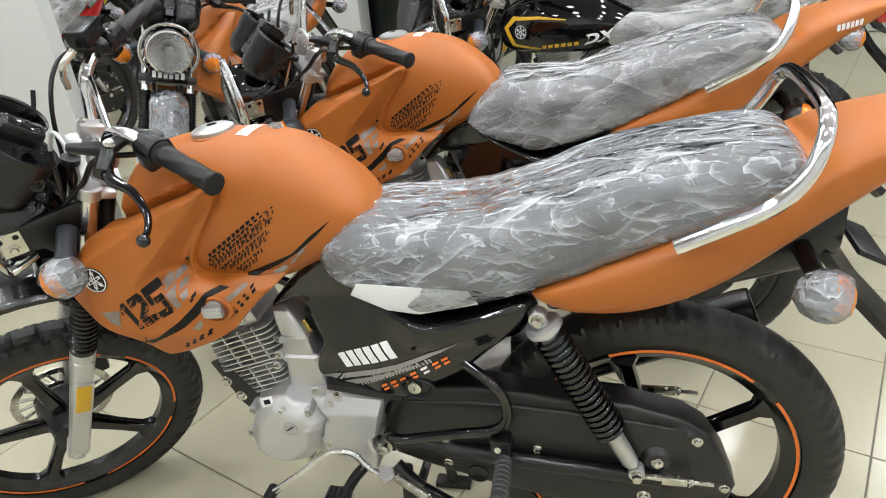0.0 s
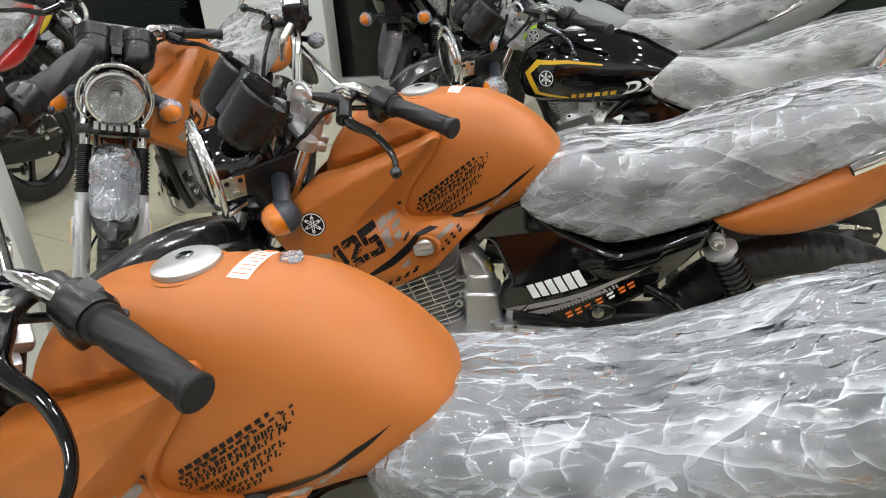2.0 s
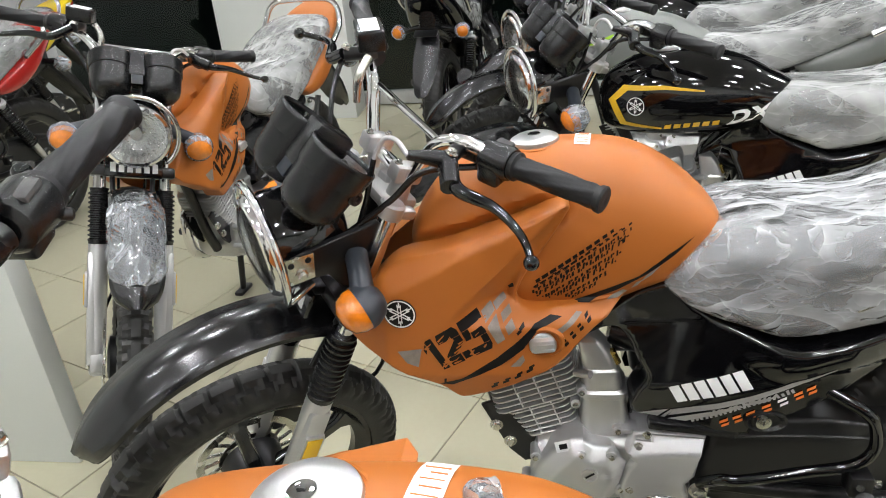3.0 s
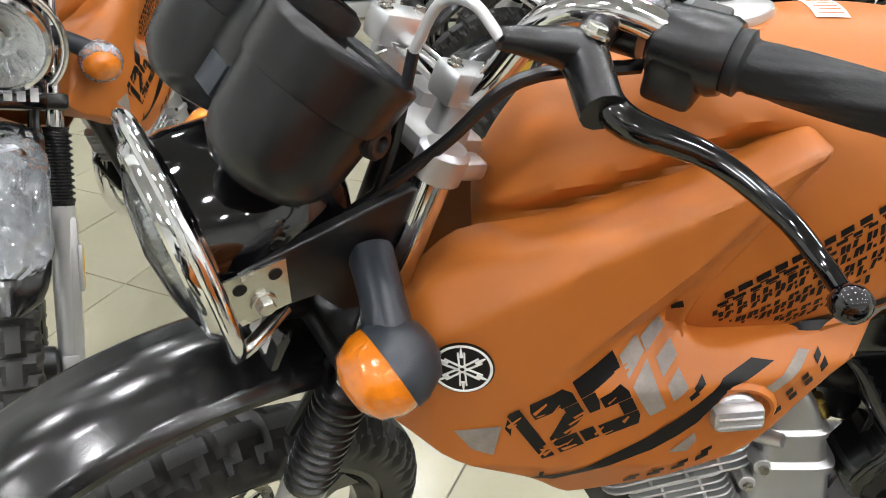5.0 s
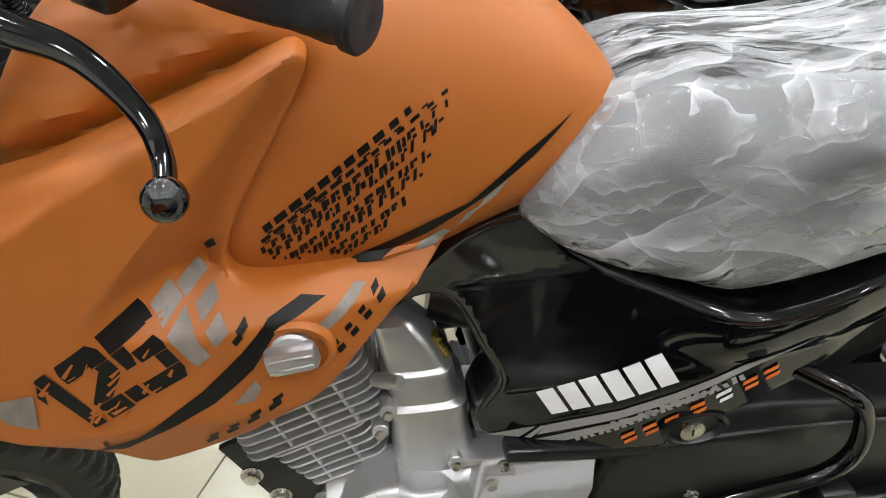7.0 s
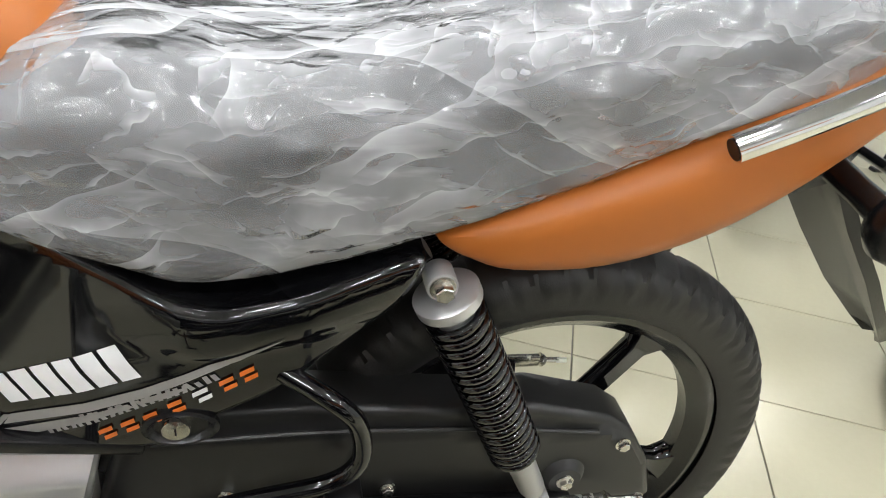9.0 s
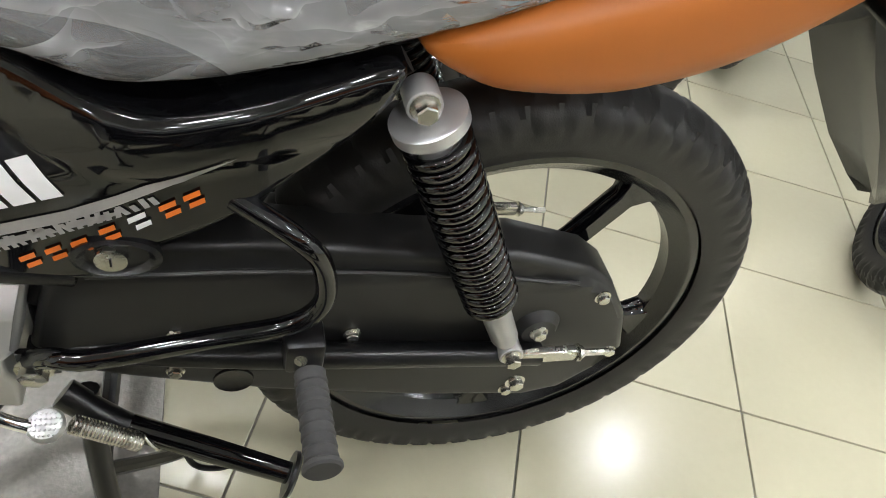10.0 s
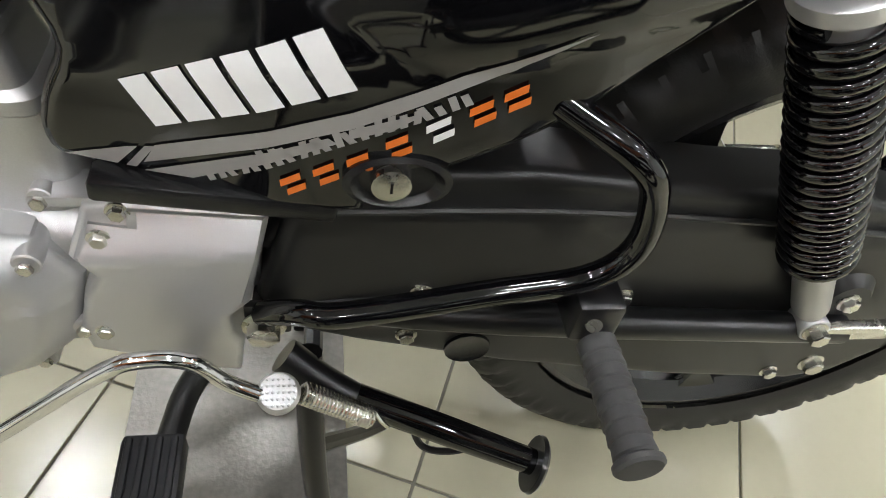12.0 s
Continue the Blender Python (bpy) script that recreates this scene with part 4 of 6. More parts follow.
def mesh_decal():
    """Rows of broken upright dashes that thin out towards the tank's rear."""
    random.seed(5)
    polys = []
    a0 = radians(36)
    ux, uz = math.cos(a0), math.sin(a0)

    def put(t, d, w, h, lean=0.0):
        x, z = -0.776 + t * ux + d * uz * 0.45, 0.7985 + t * uz - d
        if all(inside(a, b, POD) for a, b in ((x, z), (x + w * ux, z + w * uz), (x + w * ux, z + w * uz - h), (x, z - h))):
            polys.append([(x, z), (x + w * ux, z + w * uz), (x + w * ux + lean * h, z + w * uz - h), (x + lean * h, z - h)])

    for off, tall, kind in ((0.0, 0.0058, 0), (0.0082, 0.0034, 0), (0.0140, 0.0165, 1), (0.0330, 0.0165, 1), (0.0520, 0.0150, 1), (0.0690, 0.0045, 0), (0.0760, 0.0045, 0)):
        t = -0.03
        while t < 0.26:
            fade = max(0.2, 1 - 1.1 * max(0, (t - 0.09) / 0.13))
            if kind == 0:
                w = random.uniform(0.008, 0.012)
                put(t, off, w * (0.4 + 0.6 * fade), tall * (0.6 + 0.4 * fade), 0.3)
                if random.random() < 0.5:
                    put(t + w * 0.2, off + tall * 1.15, w * 0.6, 0.0014, 0.3)
                t += w + 0.0035
            else:
                w = random.uniform(0.0078, 0.0100)
                b = 0.0042 * (0.45 + 0.55 * fade)
                cut = random.uniform(0.35, 0.6)
                put(t, off, b, tall * cut - 0.0006, random.choice((0, 0.12)))
                put(t + random.uniform(-0.0006, 0.0008), off + tall * cut, b, tall * (1 - cut), random.choice((0, -0.1)))
                for q in random.sample((0.0, 0.26, 0.48, 0.76), 2):
                    put(t + b, off + tall * q, (w - b - 0.001) * random.uniform(0.5, 0.9), tall * 0.20 * (0.5 + 0.5 * fade), 0.2)
                if random.random() < 0.75:
                    q = random.choice((0.04, 0.30, 0.45))
                    put(t + w - b * 1.1, off + tall * q, b * 0.9, tall * random.uniform(0.28, 0.5), 0.1)
                t += w + 0.0016
    return polys


def emblem(root, c, r, nrm):
    n = Vector(nrm).normalized()
    em = part("emblem", lathe([(0, r), (0.0012, r), (0.0016, r * 0.96)], c, n, 40), INK, root, "round black and white badge")
    part("emblem_ring", lathe([(0.0017, r * 0.86), (0.0022, r * 0.87), (0.0022, r * 0.94), (0.0017, r * 0.95)], c, n, 40, cap=False), WHITE, em)
    u = V(0, 0, 1) - n * n.z
    u.normalize()
    w = n.cross(u)
    bm = bmesh.new()
    for i in range(3):
        a = radians(90 + 60 * i)
        d = w * math.cos(a) + u * math.sin(a)
        e = n.cross(d)
        for off in (-0.10, 0.10):
            for k in (-1, 1):
                o = Vector(c) + n * 0.002
                p0, p1 = o + d * r * 0.05 * k + e * r * off * 0.8, o + d * r * 0.66 * k + e * r * off
                tube([p0, p1], r * 0.038, 4, bm)
        for k in (-1, 1):
            tube([Vector(c) + n * 0.002 + d * r * 0.5 * k, Vector(c) + n * 0.002 + d * r * 0.84 * k], [r * 0.085, r * 0.025], 4, bm)
    tagged(part("emblem_bar", bm, WHITE, em), kind="stuff")
    return em


def badge_bars():
    """White slanted blocks, each with a cut, for the maker's name."""
    out = []
    a, b, c, d = (-0.541, 0.583), (-0.556, 0.610), (-0.448, 0.659), (-0.430, 0.628)

    def at(u, v):
        lo = (a[0] + (d[0] - a[0]) * u, a[1] + (d[1] - a[1]) * u)
        hi = (b[0] + (c[0] - b[0]) * u, b[1] + (c[1] - b[1]) * u)
        return (lo[0] + (hi[0] - lo[0]) * v, lo[1] + (hi[1] - lo[1]) * v)
    for i in range(6):
        u0, u1 = i / 6 + 0.010, (i + 1) / 6 - 0.022
        out.append([at(u0, 0), at(u1, 0), at(u1, 1), at(u0, 1)])
    return out


def shock(root, side):
    top, low = V(-0.189, 0.121 * side, 0.711), V(-0.023, 0.118 * side, 0.389)
    d = (low - top).normalized()
    L_ = (low - top).length
    sh = part("shock_body", lathe([(0.03, 0.018), (0.24, 0.018), (0.245, 0.020), (0.262, 0.021), (0.268, 0.0165), (0.335, 0.0155), (0.345, 0.012)], top, d, 20), SILVER, root, "twin rear shock absorber, black spring, silver ends")
    part("shock_damper", lathe([(0.02, 0.0175), (0.235, 0.0185)], top, d, 18), BLACK, sh)
    part("spring_seat", lathe([(0.004, 0.0100), (0.0115, 0.0115), (0.0118, 0.0300), (0.0126, 0.0312), (0.0225, 0.0312), (0.0235, 0.0295), (0.024, 0.02)], top, d, 36), SILVER, sh)
    for p, r in ((top - d * 0.004, 0.0140), (low, 0.014)):
        part("shock_eye", lathe([(-0.012, r * 0.70), (-0.012, r * 0.95), (-0.011, r), (0.011, r), (0.012, r * 0.95), (0.012, r * 0.70)], p, (0, 1, 0), 26), SILVER, sh)
        part("shock_bolt", bolt(p + V(0, 0.0115 * side, 0), (0, side, 0), r * 0.62, 0.013), ZINC, sh)
    u = d.orthogonal().normalized()
    w = d.cross(u)
    turns, n = 18.5, 22
    path = []
    for i in range(int(turns * n)):
        t = i / (turns * n)
        a = 2 * math.pi * i / n
        path.append(top + d * (0.030 + (0.262 - 0.030) * t) + (u * math.cos(a) + w * math.sin(a)) * 0.0248)
    part("shock_spring", tube(path, 0.0050, 10, smooth=False), GLOSS, sh, "black coil spring")
    return sh


CASE_OUT = [(-0.498, 0.405), (-0.475, 0.49), (-0.455, 0.518), (-0.414, 0.530), (-0.299, 0.532), (-0.148, 0.517), (-0.040, 0.514), (0.056, 0.488), (0.092, 0.463), (0.125, 0.415), (0.150, 0.350), (0.140, 0.292), (0.10, 0.248), (0.05, 0.235), (-0.098, 0.252), (-0.278, 0.287), (-0.42, 0.329), (-0.48, 0.352)]


def case_depth(x, z):
    y = 0.100
    top = float(np.interp(x, (-0.5, -0.28, 0.05, 0.13), (0.505, 0.505, 0.475, 0.44)))
    if z > top:
        y -= 0.008
    mid = float(np.interp(x, (-0.5, 0.1), (0.39, 0.36)))
    if z < mid - 0.01:
        y -= min(0.010, (mid - 0.01 - z) * 0.5)
    return y


def bike(style, seat_film, stripe=False, ind_wrap=False, fender_wrap=False, turn=STEER, trim=0.0, sweep=0.0, label="", paper=False, near=False, spin=0.62, puff=False):
    """A small commuter motorcycle on its centre stand; x = 0 under the rear axle, nose towards -x."""
    root = thing("motorcycle", label, "motorcycle")
    orange = style == "orange"
    CELL[0] = 0.006 if near else 0.02
    paint = {"orange": ORANGE, "black": GLOSS, "red": RED, "grey": GREYPAINT, "yellow": YELLOWPAINT, "dark": GLOSS}[style]
    front_end(root, {"steer": turn, "stripe": stripe, "trim": trim, "sweep": sweep}, fender_wrap, ind_wrap)
    hub = V(0.012, 0, 0.335)
    wheel(root, hub, 0.337, 0.048, "rear_wheel", stripe, None, False, spin)
    # tank
    if orange:
        tank = part("tank", loft(TANK, 96 if near else 40, 2.5, 0.42, 12 if near else 5, valley), paint, root, "satin orange fuel tank")
        bodies = [tank]
        for side in (-1, 1):
            sh = part("tank_shroud", panel(SHROUD, shroud_depth, 0.0055, 0.05, 0.0056 if side < 0 and near else 0.02, 3 if side < 0 and near else 0, side, CREASES if side < 0 and near else ()), paint, root, "orange side shroud with a spear-shaped crease")
            if side < 0:
                bodies.append(sh)
        tree = tree_of(bodies)
        tagged(part("mesh_decal", decal(mesh_decal(), tree), INK, tank, "broken black mesh pattern"), kind="stuff")
        part("tank_stripe", decal([[(-0.705, 0.765), (-0.682, 0.763), (-0.640, 0.783), (-0.597, 0.811), (-0.558, 0.843), (-0.530, 0.870), (-0.569, 0.843), (-0.609, 0.808)]], tree), INK, tank)
        for poly in ([(-0.659, 0.764), (-0.639, 0.765), (-0.624, 0.777), (-0.631, 0.783)], [(-0.619, 0.783), (-0.610, 0.788), (-0.603, 0.800), (-0.612, 0.796)], [(-0.606, 0.795), (-0.590, 0.809), (-0.578, 0.826), (-0.598, 0.809)]):
            part("tank_dash", decal([poly], tree), GREY, tank)
        glyphs = ((0.00, 0.20, ([(0.0, 0.62), (0.0, 0.78), (0.35, 0.92), (0.35, 0.80)], [(0.42, 0), (0.42, 0.97), (0.55, 1), (1, 1), (1, 0)])),
                  (0.255, 0.62, ([(0, 0.72), (0, 0.86), (0.10, 1), (0.86, 1), (1, 0.88), (1, 0.72)], [(0.66, 0.56), (0.66, 0.71), (1, 0.71), (1, 0.52), (0.9, 0.45)], [(0, 0.26), (0, 0.32), (0.64, 0.64), (0.88, 0.44), (0.40, 0.26)], [(0, 0), (0, 0.25), (0.60, 0.25), (0.60, 0)], [(0.66, 0.03), (0.66, 0.24), (1, 0.24), (1, 0.03)])),
                  (0.655, 1.0, ([(0, 0.74), (0, 1), (1, 1), (1, 0.74)], [(0, 0.46), (0, 0.73), (0.33, 0.73), (0.33, 0.60), (0.25, 0.46)], [(0.36, 0.44), (0.36, 0.62), (0.88, 0.62), (1, 0.52), (1, 0.44)], [(0.67, 0.22), (0.67, 0.43), (1, 0.43), (1, 0.22)], [(0.05, 0), (0, 0.06), (0, 0.21), (1, 0.21), (1, 0.12), (0.88, 0)])))
        num = bmesh.new()
        for u0, u1, shapes in glyphs:
            for shape in shapes:
                num.faces.new([num.verts.new((u0 + (u1 - u0) * a, 0, b)) for a, b in shape])
        tl, tr_, br, bl = (-0.948, 0.718), (-0.855, 0.776), (-0.829, 0.714), (-0.918, 0.668)
        xa, xb = min(v.co.x for v in num.verts), max(v.co.x for v in num.verts)
        za, zb = min(v.co.z for v in num.verts), max(v.co.z for v in num.verts)
        for axis in (0, 2):
            lo, hi = (xa, xb) if axis == 0 else (za, zb)
            for i in range(1, 8):
                co, no = Vector(), Vector()
                co[axis], no[axis] = lo + (hi - lo) * i / 8, 1
                bmesh.ops.bisect_plane(num, geom=num.verts[:] + num.edges[:] + num.faces[:], plane_co=co, plane_no=no)
        for v in num.verts:
            a, b = (v.co.x - xa) / (xb - xa), (v.co.z - za) / (zb - za)
            lo = (bl[0] + (br[0] - bl[0]) * a, bl[1] + (br[1] - bl[1]) * a)
            hi = (tl[0] + (tr_[0] - tl[0]) * a, tl[1] + (tr_[1] - tl[1]) * a)
            v.co = (lo[0] + (hi[0] - lo[0]) * b, 0, lo[1] + (hi[1] - lo[1]) * b)
        lay(num, tree, -1, 0.0013)
        part("number_decal", num, INK, root, "scratched black number 125")
        random.seed(11)
        scr = []
        for i in range(30):
            a, b = random.uniform(0.02, 0.95), random.uniform(0.03, 0.92)
            x = (-0.908 + 0.080 * a) * (1 - b) + (-0.950 + 0.102 * a) * b
            z = (0.662 + 0.050 * a) * (1 - b) + (0.712 + 0.064 * a) * b
            l, k = random.uniform(0.006, 0.016), random.uniform(0.0005, 0.0013)
            t = radians(random.uniform(15, 60))
            scr.append([(x, z), (x + l * math.cos(t), z + l * math.sin(t)), (x + l * math.cos(t) + k, z + l * math.sin(t) - k), (x + k * 2, z - k * 2)])
        tagged(part("number_scratch", decal(scr, tree, lift=0.0019), ORANGE, root), kind="stuff")
        g = [[(-0.849, 0.768), (-0.835, 0.781), (-0.828, 0.766), (-0.842, 0.752)], [(-0.839, 0.748), (-0.826, 0.762), (-0.812, 0.728), (-0.824, 0.719)],
             [(-0.831, 0.776), (-0.815, 0.789), (-0.810, 0.778), (-0.826, 0.765)], [(-0.819, 0.762), (-0.806, 0.772), (-0.802, 0.763), (-0.815, 0.752)], [(-0.812, 0.748), (-0.802, 0.757), (-0.796, 0.746), (-0.807, 0.735)],
             [(-0.806, 0.676), (-0.786, 0.697), (-0.783, 0.687), (-0.790, 0.676)], [(-0.735, 0.736), (-0.703, 0.757), (-0.694, 0.755), (-0.727, 0.729)], [(-0.984, 0.704), (-0.944, 0.710), (-0.952, 0.675), (-0.970, 0.682)]]
        for poly in g:
            part("grey_mark", decal([poly], tree), GREYMARK, root)
        k = [[(-0.922, 0.639), (-0.900, 0.637), (-0.820, 0.680), (-0.785, 0.708), (-0.775, 0.722), (-0.761, 0.742), (-0.725, 0.754), (-0.743, 0.757), (-0.768, 0.749), (-0.789, 0.727), (-0.826, 0.694), (-0.885, 0.652)]]
        for i in range(4):
            k.append(quad(-0.720 + i * 0.0115, 0.704 + i * 0.0120, 0.0075, 0.0055, 0.4, 42))
            k.append(quad(-0.724 + i * 0.0115, 0.711 + i * 0.0120, 0.0065, 0.0045, 0.4, 42))
        for i in range(4):
            k.append(quad(-0.838 + i * 0.019, 0.6265 + i * 0.0115, 0.012, 0.0050, 0.5, 30))
            k.append(quad(-0.834 + i * 0.019, 0.6345 + i * 0.0115, 0.010, 0.0040, 0.5, 30))
        k += [quad(-0.914, 0.6375, 0.004, 0.013, 0.5, 20), quad(-0.789, 0.740, 0.010, 0.0055, 0.4, 45), quad(-0.793, 0.733, 0.009, 0.005, 0.4, 45), quad(-0.806, 0.795, 0.010, 0.006, 0.4, 35)]
        for poly in k:
            part("black_mark", decal([poly], tree, lift=0.0013), INK, root)
        hit, nrm, _, _ = tree.ray_cast(V(-0.973, -1, 0.774), V(0, 1, 0))
        emblem(root, hit + nrm * 0.0006, 0.0255, nrm)
        # fuel tap set into the shroud
        hit = tree.ray_cast(V(-0.755, -1, 0.716), V(0, 1, 0))[0]
        pc = V(-0.755, hit.y + 0.001, 0.716)
        bm = lathe([(-0.012, 0.030), (0.000, 0.030), (0.004, 0.027), (0.004, 0.0245), (-0.001, 0.022), (-0.006, 0.020)], pc, (0, -1, 0), 36)
        bmesh.ops.scale(bm, vec=(1.12, 1, 0.92), space=Matrix.Translation(-pc), verts=bm.verts)
        bz = part("tap_bezel", bm, ORANGE, root)
        part("fuel_tap", lathe([(-0.004, 0.018), (0.003, 0.018), (0.005, 0.016)], pc, (0, -1, 0), 24), ALU, bz, "grey metal fuel tap")
        km = Matrix.Rotation(radians(-6), 4, "Y")
        part("tap_lever", box(pc + V(0, -0.009, 0), (0.042, 0.016, 0.025), 0.0075, None, km), ALU, bz)
        for q in (-0.0045, 0.0045):
            part("tap_rib", box(pc + V(0, -0.0172, q), (0.034, 0.003, 0.0035), 0.0012, None, km), ALU, bz)
        cap_c, cap_n = V(-0.763, 0.005, 0.992), V(-0.08, 0, 1)
    else:
        T = [(-0.975, 0.78, 0.855, 0.045), (-0.955, 0.745, 0.890, 0.085), (-0.90, 0.728, 0.925, 0.120), (-0.84, 0.722, 0.945, 0.138), (-0.76, 0.722, 0.952, 0.140), (-0.68, 0.727, 0.945, 0.135), (-0.60, 0.735, 0.925, 0.122), (-0.54, 0.75, 0.895, 0.105), (-0.48, 0.785, 0.865, 0.08), (-0.46, 0.82, 0.85, 0.03)]
        tank = part("tank", loft(T, 40, 2.4, 0.45, 5), paint, root, "%s fuel tank" % style)
        tree = tree_of([tank])
        if style == "black":
            part("tank_stripe", decal([[(-0.70, 0.862), (-0.70, 0.866), (-0.80, 0.878), (-0.905, 0.875), (-0.945, 0.832), (-0.91, 0.765), (-0.80, 0.756), (-0.80, 0.762), (-0.895, 0.776), (-0.925, 0.832), (-0.893, 0.862), (-0.80, 0.868)]], tree, cell=0.015), YELLOW, tank, "yellow pinstripe")
        if style == "grey":
            part("tank_stripe", decal([[(-0.93, 0.800), (-0.90, 0.850), (-0.82, 0.885), (-0.70, 0.893), (-0.70, 0.886), (-0.82, 0.874), (-0.89, 0.842), (-0.915, 0.800)]], tree, cell=0.015), LIME, tank, "lime green line")
        if style == "black":
            for i in range(6):
                part("model_bar", decal([quad(-0.795 + i * 0.024, 0.757 + i * 0.0025, 0.017, 0.014, 0.3, 6)], tree), YELLOW, tank)
        if style == "black":
            num = lettering("DX", 0.052, 0.35, 0.0022)
            tr = Matrix.Translation((-0.640, 0, 0.772)) @ Matrix.Rotation(radians(-12), 4, "Y") @ Matrix.Diagonal((1.35, 1, 0.9, 1))
            for v in num.verts:
                v.co = tr @ v.co
            bmesh.ops.triangulate(num, faces=num.faces)
            lay(num, tree, -1, 0.0012)
            part("letter_decal", num, WHITE, tank, "white letters DX")
        hit, nrm, _, _ = tree.ray_cast(V(-0.870, -1, 0.822), V(0, 1, 0))
        emblem(root, hit + nrm * 0.0006, 0.0255, nrm)
        cap_c, cap_n = V(-0.80, 0.0, 0.948), V(-0.08, 0, 1)
    cp = part("filler_cap", lathe([(-0.004, 0.036), (0.002, 0.0385), (0.007, 0.0375), (0.011, 0.030), (0.0125, 0.022), (0.0125, 0.012)], cap_c, cap_n, 40), ALU, root, "round brushed metal filler cap")
    part("cap_lock", lathe([(0.012, 0.010), (0.014, 0.010), (0.0145, 0.007)], cap_c, cap_n, 20), CHROME, cp)
    part("keyhole", box(cap_c + V(-0.001, 0, 0.0150), (0.006, 0.0015, 0.0008), 0), INK, cp)
    part("cap_recess", lathe([(-0.010, 0.044), (-0.0005, 0.044), (0.0012, 0.041), (-0.0005, 0.039)], cap_c, cap_n, 40), paint, cp)
    # warning label on the tank top
    ttree = tree
    bm = bmesh.new()
    lab = []
    for i in range(7):
        for j in range(3):
            lab.append(((i / 6 - 0.5) * 0.088, (j / 2 - 0.5) * 0.024))
    vs = []
    lc, la = V(-0.688, 0.016, 0), radians(84)
    for a, b in lab:
        x, y = lc.x + a * math.cos(la) - b * math.sin(la), lc.y + a * math.sin(la) + b * math.cos(la)
        hit = ttree.ray_cast(V(x, y, 2), V(0, 0, -1))[0]
        vs.append(bm.verts.new((x, y, hit.z + 0.0010)))
    for i in range(6):
        for j in range(2):
            bm.faces.new((vs[i * 3 + j], vs[i * 3 + j + 1], vs[(i + 1) * 3 + j + 1], vs[(i + 1) * 3 + j]))
    lb = part("warning_label", bm, PAPER, root, "small white warning label")
    bm = bmesh.new()
    for i in range(9):
        a, l = -0.036 + i * 0.0085, (0.018, 0.015, 0.017, 0.012)[i % 4]
        p = [V(lc.x + a * math.cos(la) - b * math.sin(la), lc.y + a * math.sin(la) + b * math.cos(la), 0) for b in (-0.009, -0.009 + l)]
        for q in p:
            q.z = ttree.ray_cast(V(q.x, q.y, 2), V(0, 0, -1))[0].z + 0.0012
        tube(p, 0.0005, 4, bm)
    tagged(part("label_bar", bm, DECOR, lb), kind="stuff")
    if stripe:
        sz = ttree.ray_cast(V(-0.652, 0.022, 2), V(0, 0, -1))[0].z
        bm = lathe([(0.0005, 0.013), (0.004, 0.012), (0.007, 0.007), (0.009, 0.002)], V(-0.652, 0.022, sz), (0, 0, 1), 18)
        crumple(bm, 0.004, 90)
        part("film_scrap", bm, FILM_TIGHT, root, "small crumpled scrap of clear film")
    # seat
    seat = part("seat", loft(SEAT_A, 32, 3.2, 0.5, 4), VINYL, root, "long black seat under packing film")
    grow = 0.005 if seat_film is FILM_TIGHT else 0.008
    rows = [(x * 1.0 + (-0.004 if x < 0 else 0.006), zb + 0.001, zt + grow, hw + grow) for x, zb, zt, hw in SEAT_A]
    if puff:
        rows = [(x, zb, zt + float(np.interp(x, (-0.55, -0.46, -0.42, -0.36, -0.30, -0.10, 0.1), (0.0, 0.022, 0.028, 0.020, 0.014, 0.006, 0.0))), hw) for x, zb, zt, hw in rows]
    bm = loft(rows, 150 if near else 72, 3.0, 0.5, 24 if near else 10, None, 7.0)
    tight = seat_film is FILM_TIGHT
    creases(bm, 21 if tight else 34, ((26, 0.0040), (90, 0.0036), (330, 0.0024)) if tight else ((14, 0.0080), (44, 0.0055), (170, 0.0028)), rows)
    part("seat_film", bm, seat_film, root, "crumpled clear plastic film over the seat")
    if paper:
        bm = panel([(-0.50, 0.752), (-0.485, 0.776), (-0.30, 0.768), (-0.285, 0.742), (-0.385, 0.716), (-0.44, 0.722)], lambda x, z: 0.136 + 0.12 * (z - 0.75), 0.001, 0.001, 0.02)
        part("paper_sheet", bm, PAPER, root, "white paper under the film")
    # tail
    tail = part("tail_cowl", loft(TAIL, 32, 3.4, 0.62, 4), paint, root, "tail cowl sweeping up behind the seat")
    part("tail_light", box(V(0.400, 0, 0.990), (0.03, 0.085, 0.040), 0.010), REDLENS, root)
    tt = tree_of([tail])
    for i in range(6):
        part("tail_bar", decal([quad(0.285 + i * 0.010, 0.972 + i * 0.0015, 0.0075, 0.014, 0.1, 8)], tt), WHITE, tail)
    rail = [(0.008, -0.162, 0.868), (0.075, -0.168, 0.905), (0.130, -0.169, 0.939), (0.160, -0.164, 0.974), (0.177, -0.150, 1.013), (0.186, -0.118, 1.038), (0.190, -0.06, 1.045), (0.190, 0.0, 1.046)]
    rail = rail + [(x, -y, z) for x, y, z in rail[-2::-1]]
    part("grab_rail", tube(rail, 0.0115, 14, n=5), CHROME, root, "bent chrome grab rail")
    for y in (-0.162, 0.162):
        part("rail_cap", lathe([(0, 0.0092), (0.0035, 0.0092)], V(0.0100, y, 0.8688), (-0.88, 0, -0.45), 16), INK, root, "open dark end of the chrome tube")
    # rear fender, flap, indicators
    bm = skin(bmesh.new(), [section(x, zb, zt, hw, 16, 3.2, 0.5) for x, zb, zt, hw in ((0.0, 0.70, 0.76, 0.060), (0.10, 0.735, 0.81, 0.062), (0.18, 0.755, 0.86, 0.060), (0.235, 0.765, 0.89, 0.052), (0.26, 0.785, 0.90, 0.040))])
    part("rear_fender", bm, PLASTIC, root)
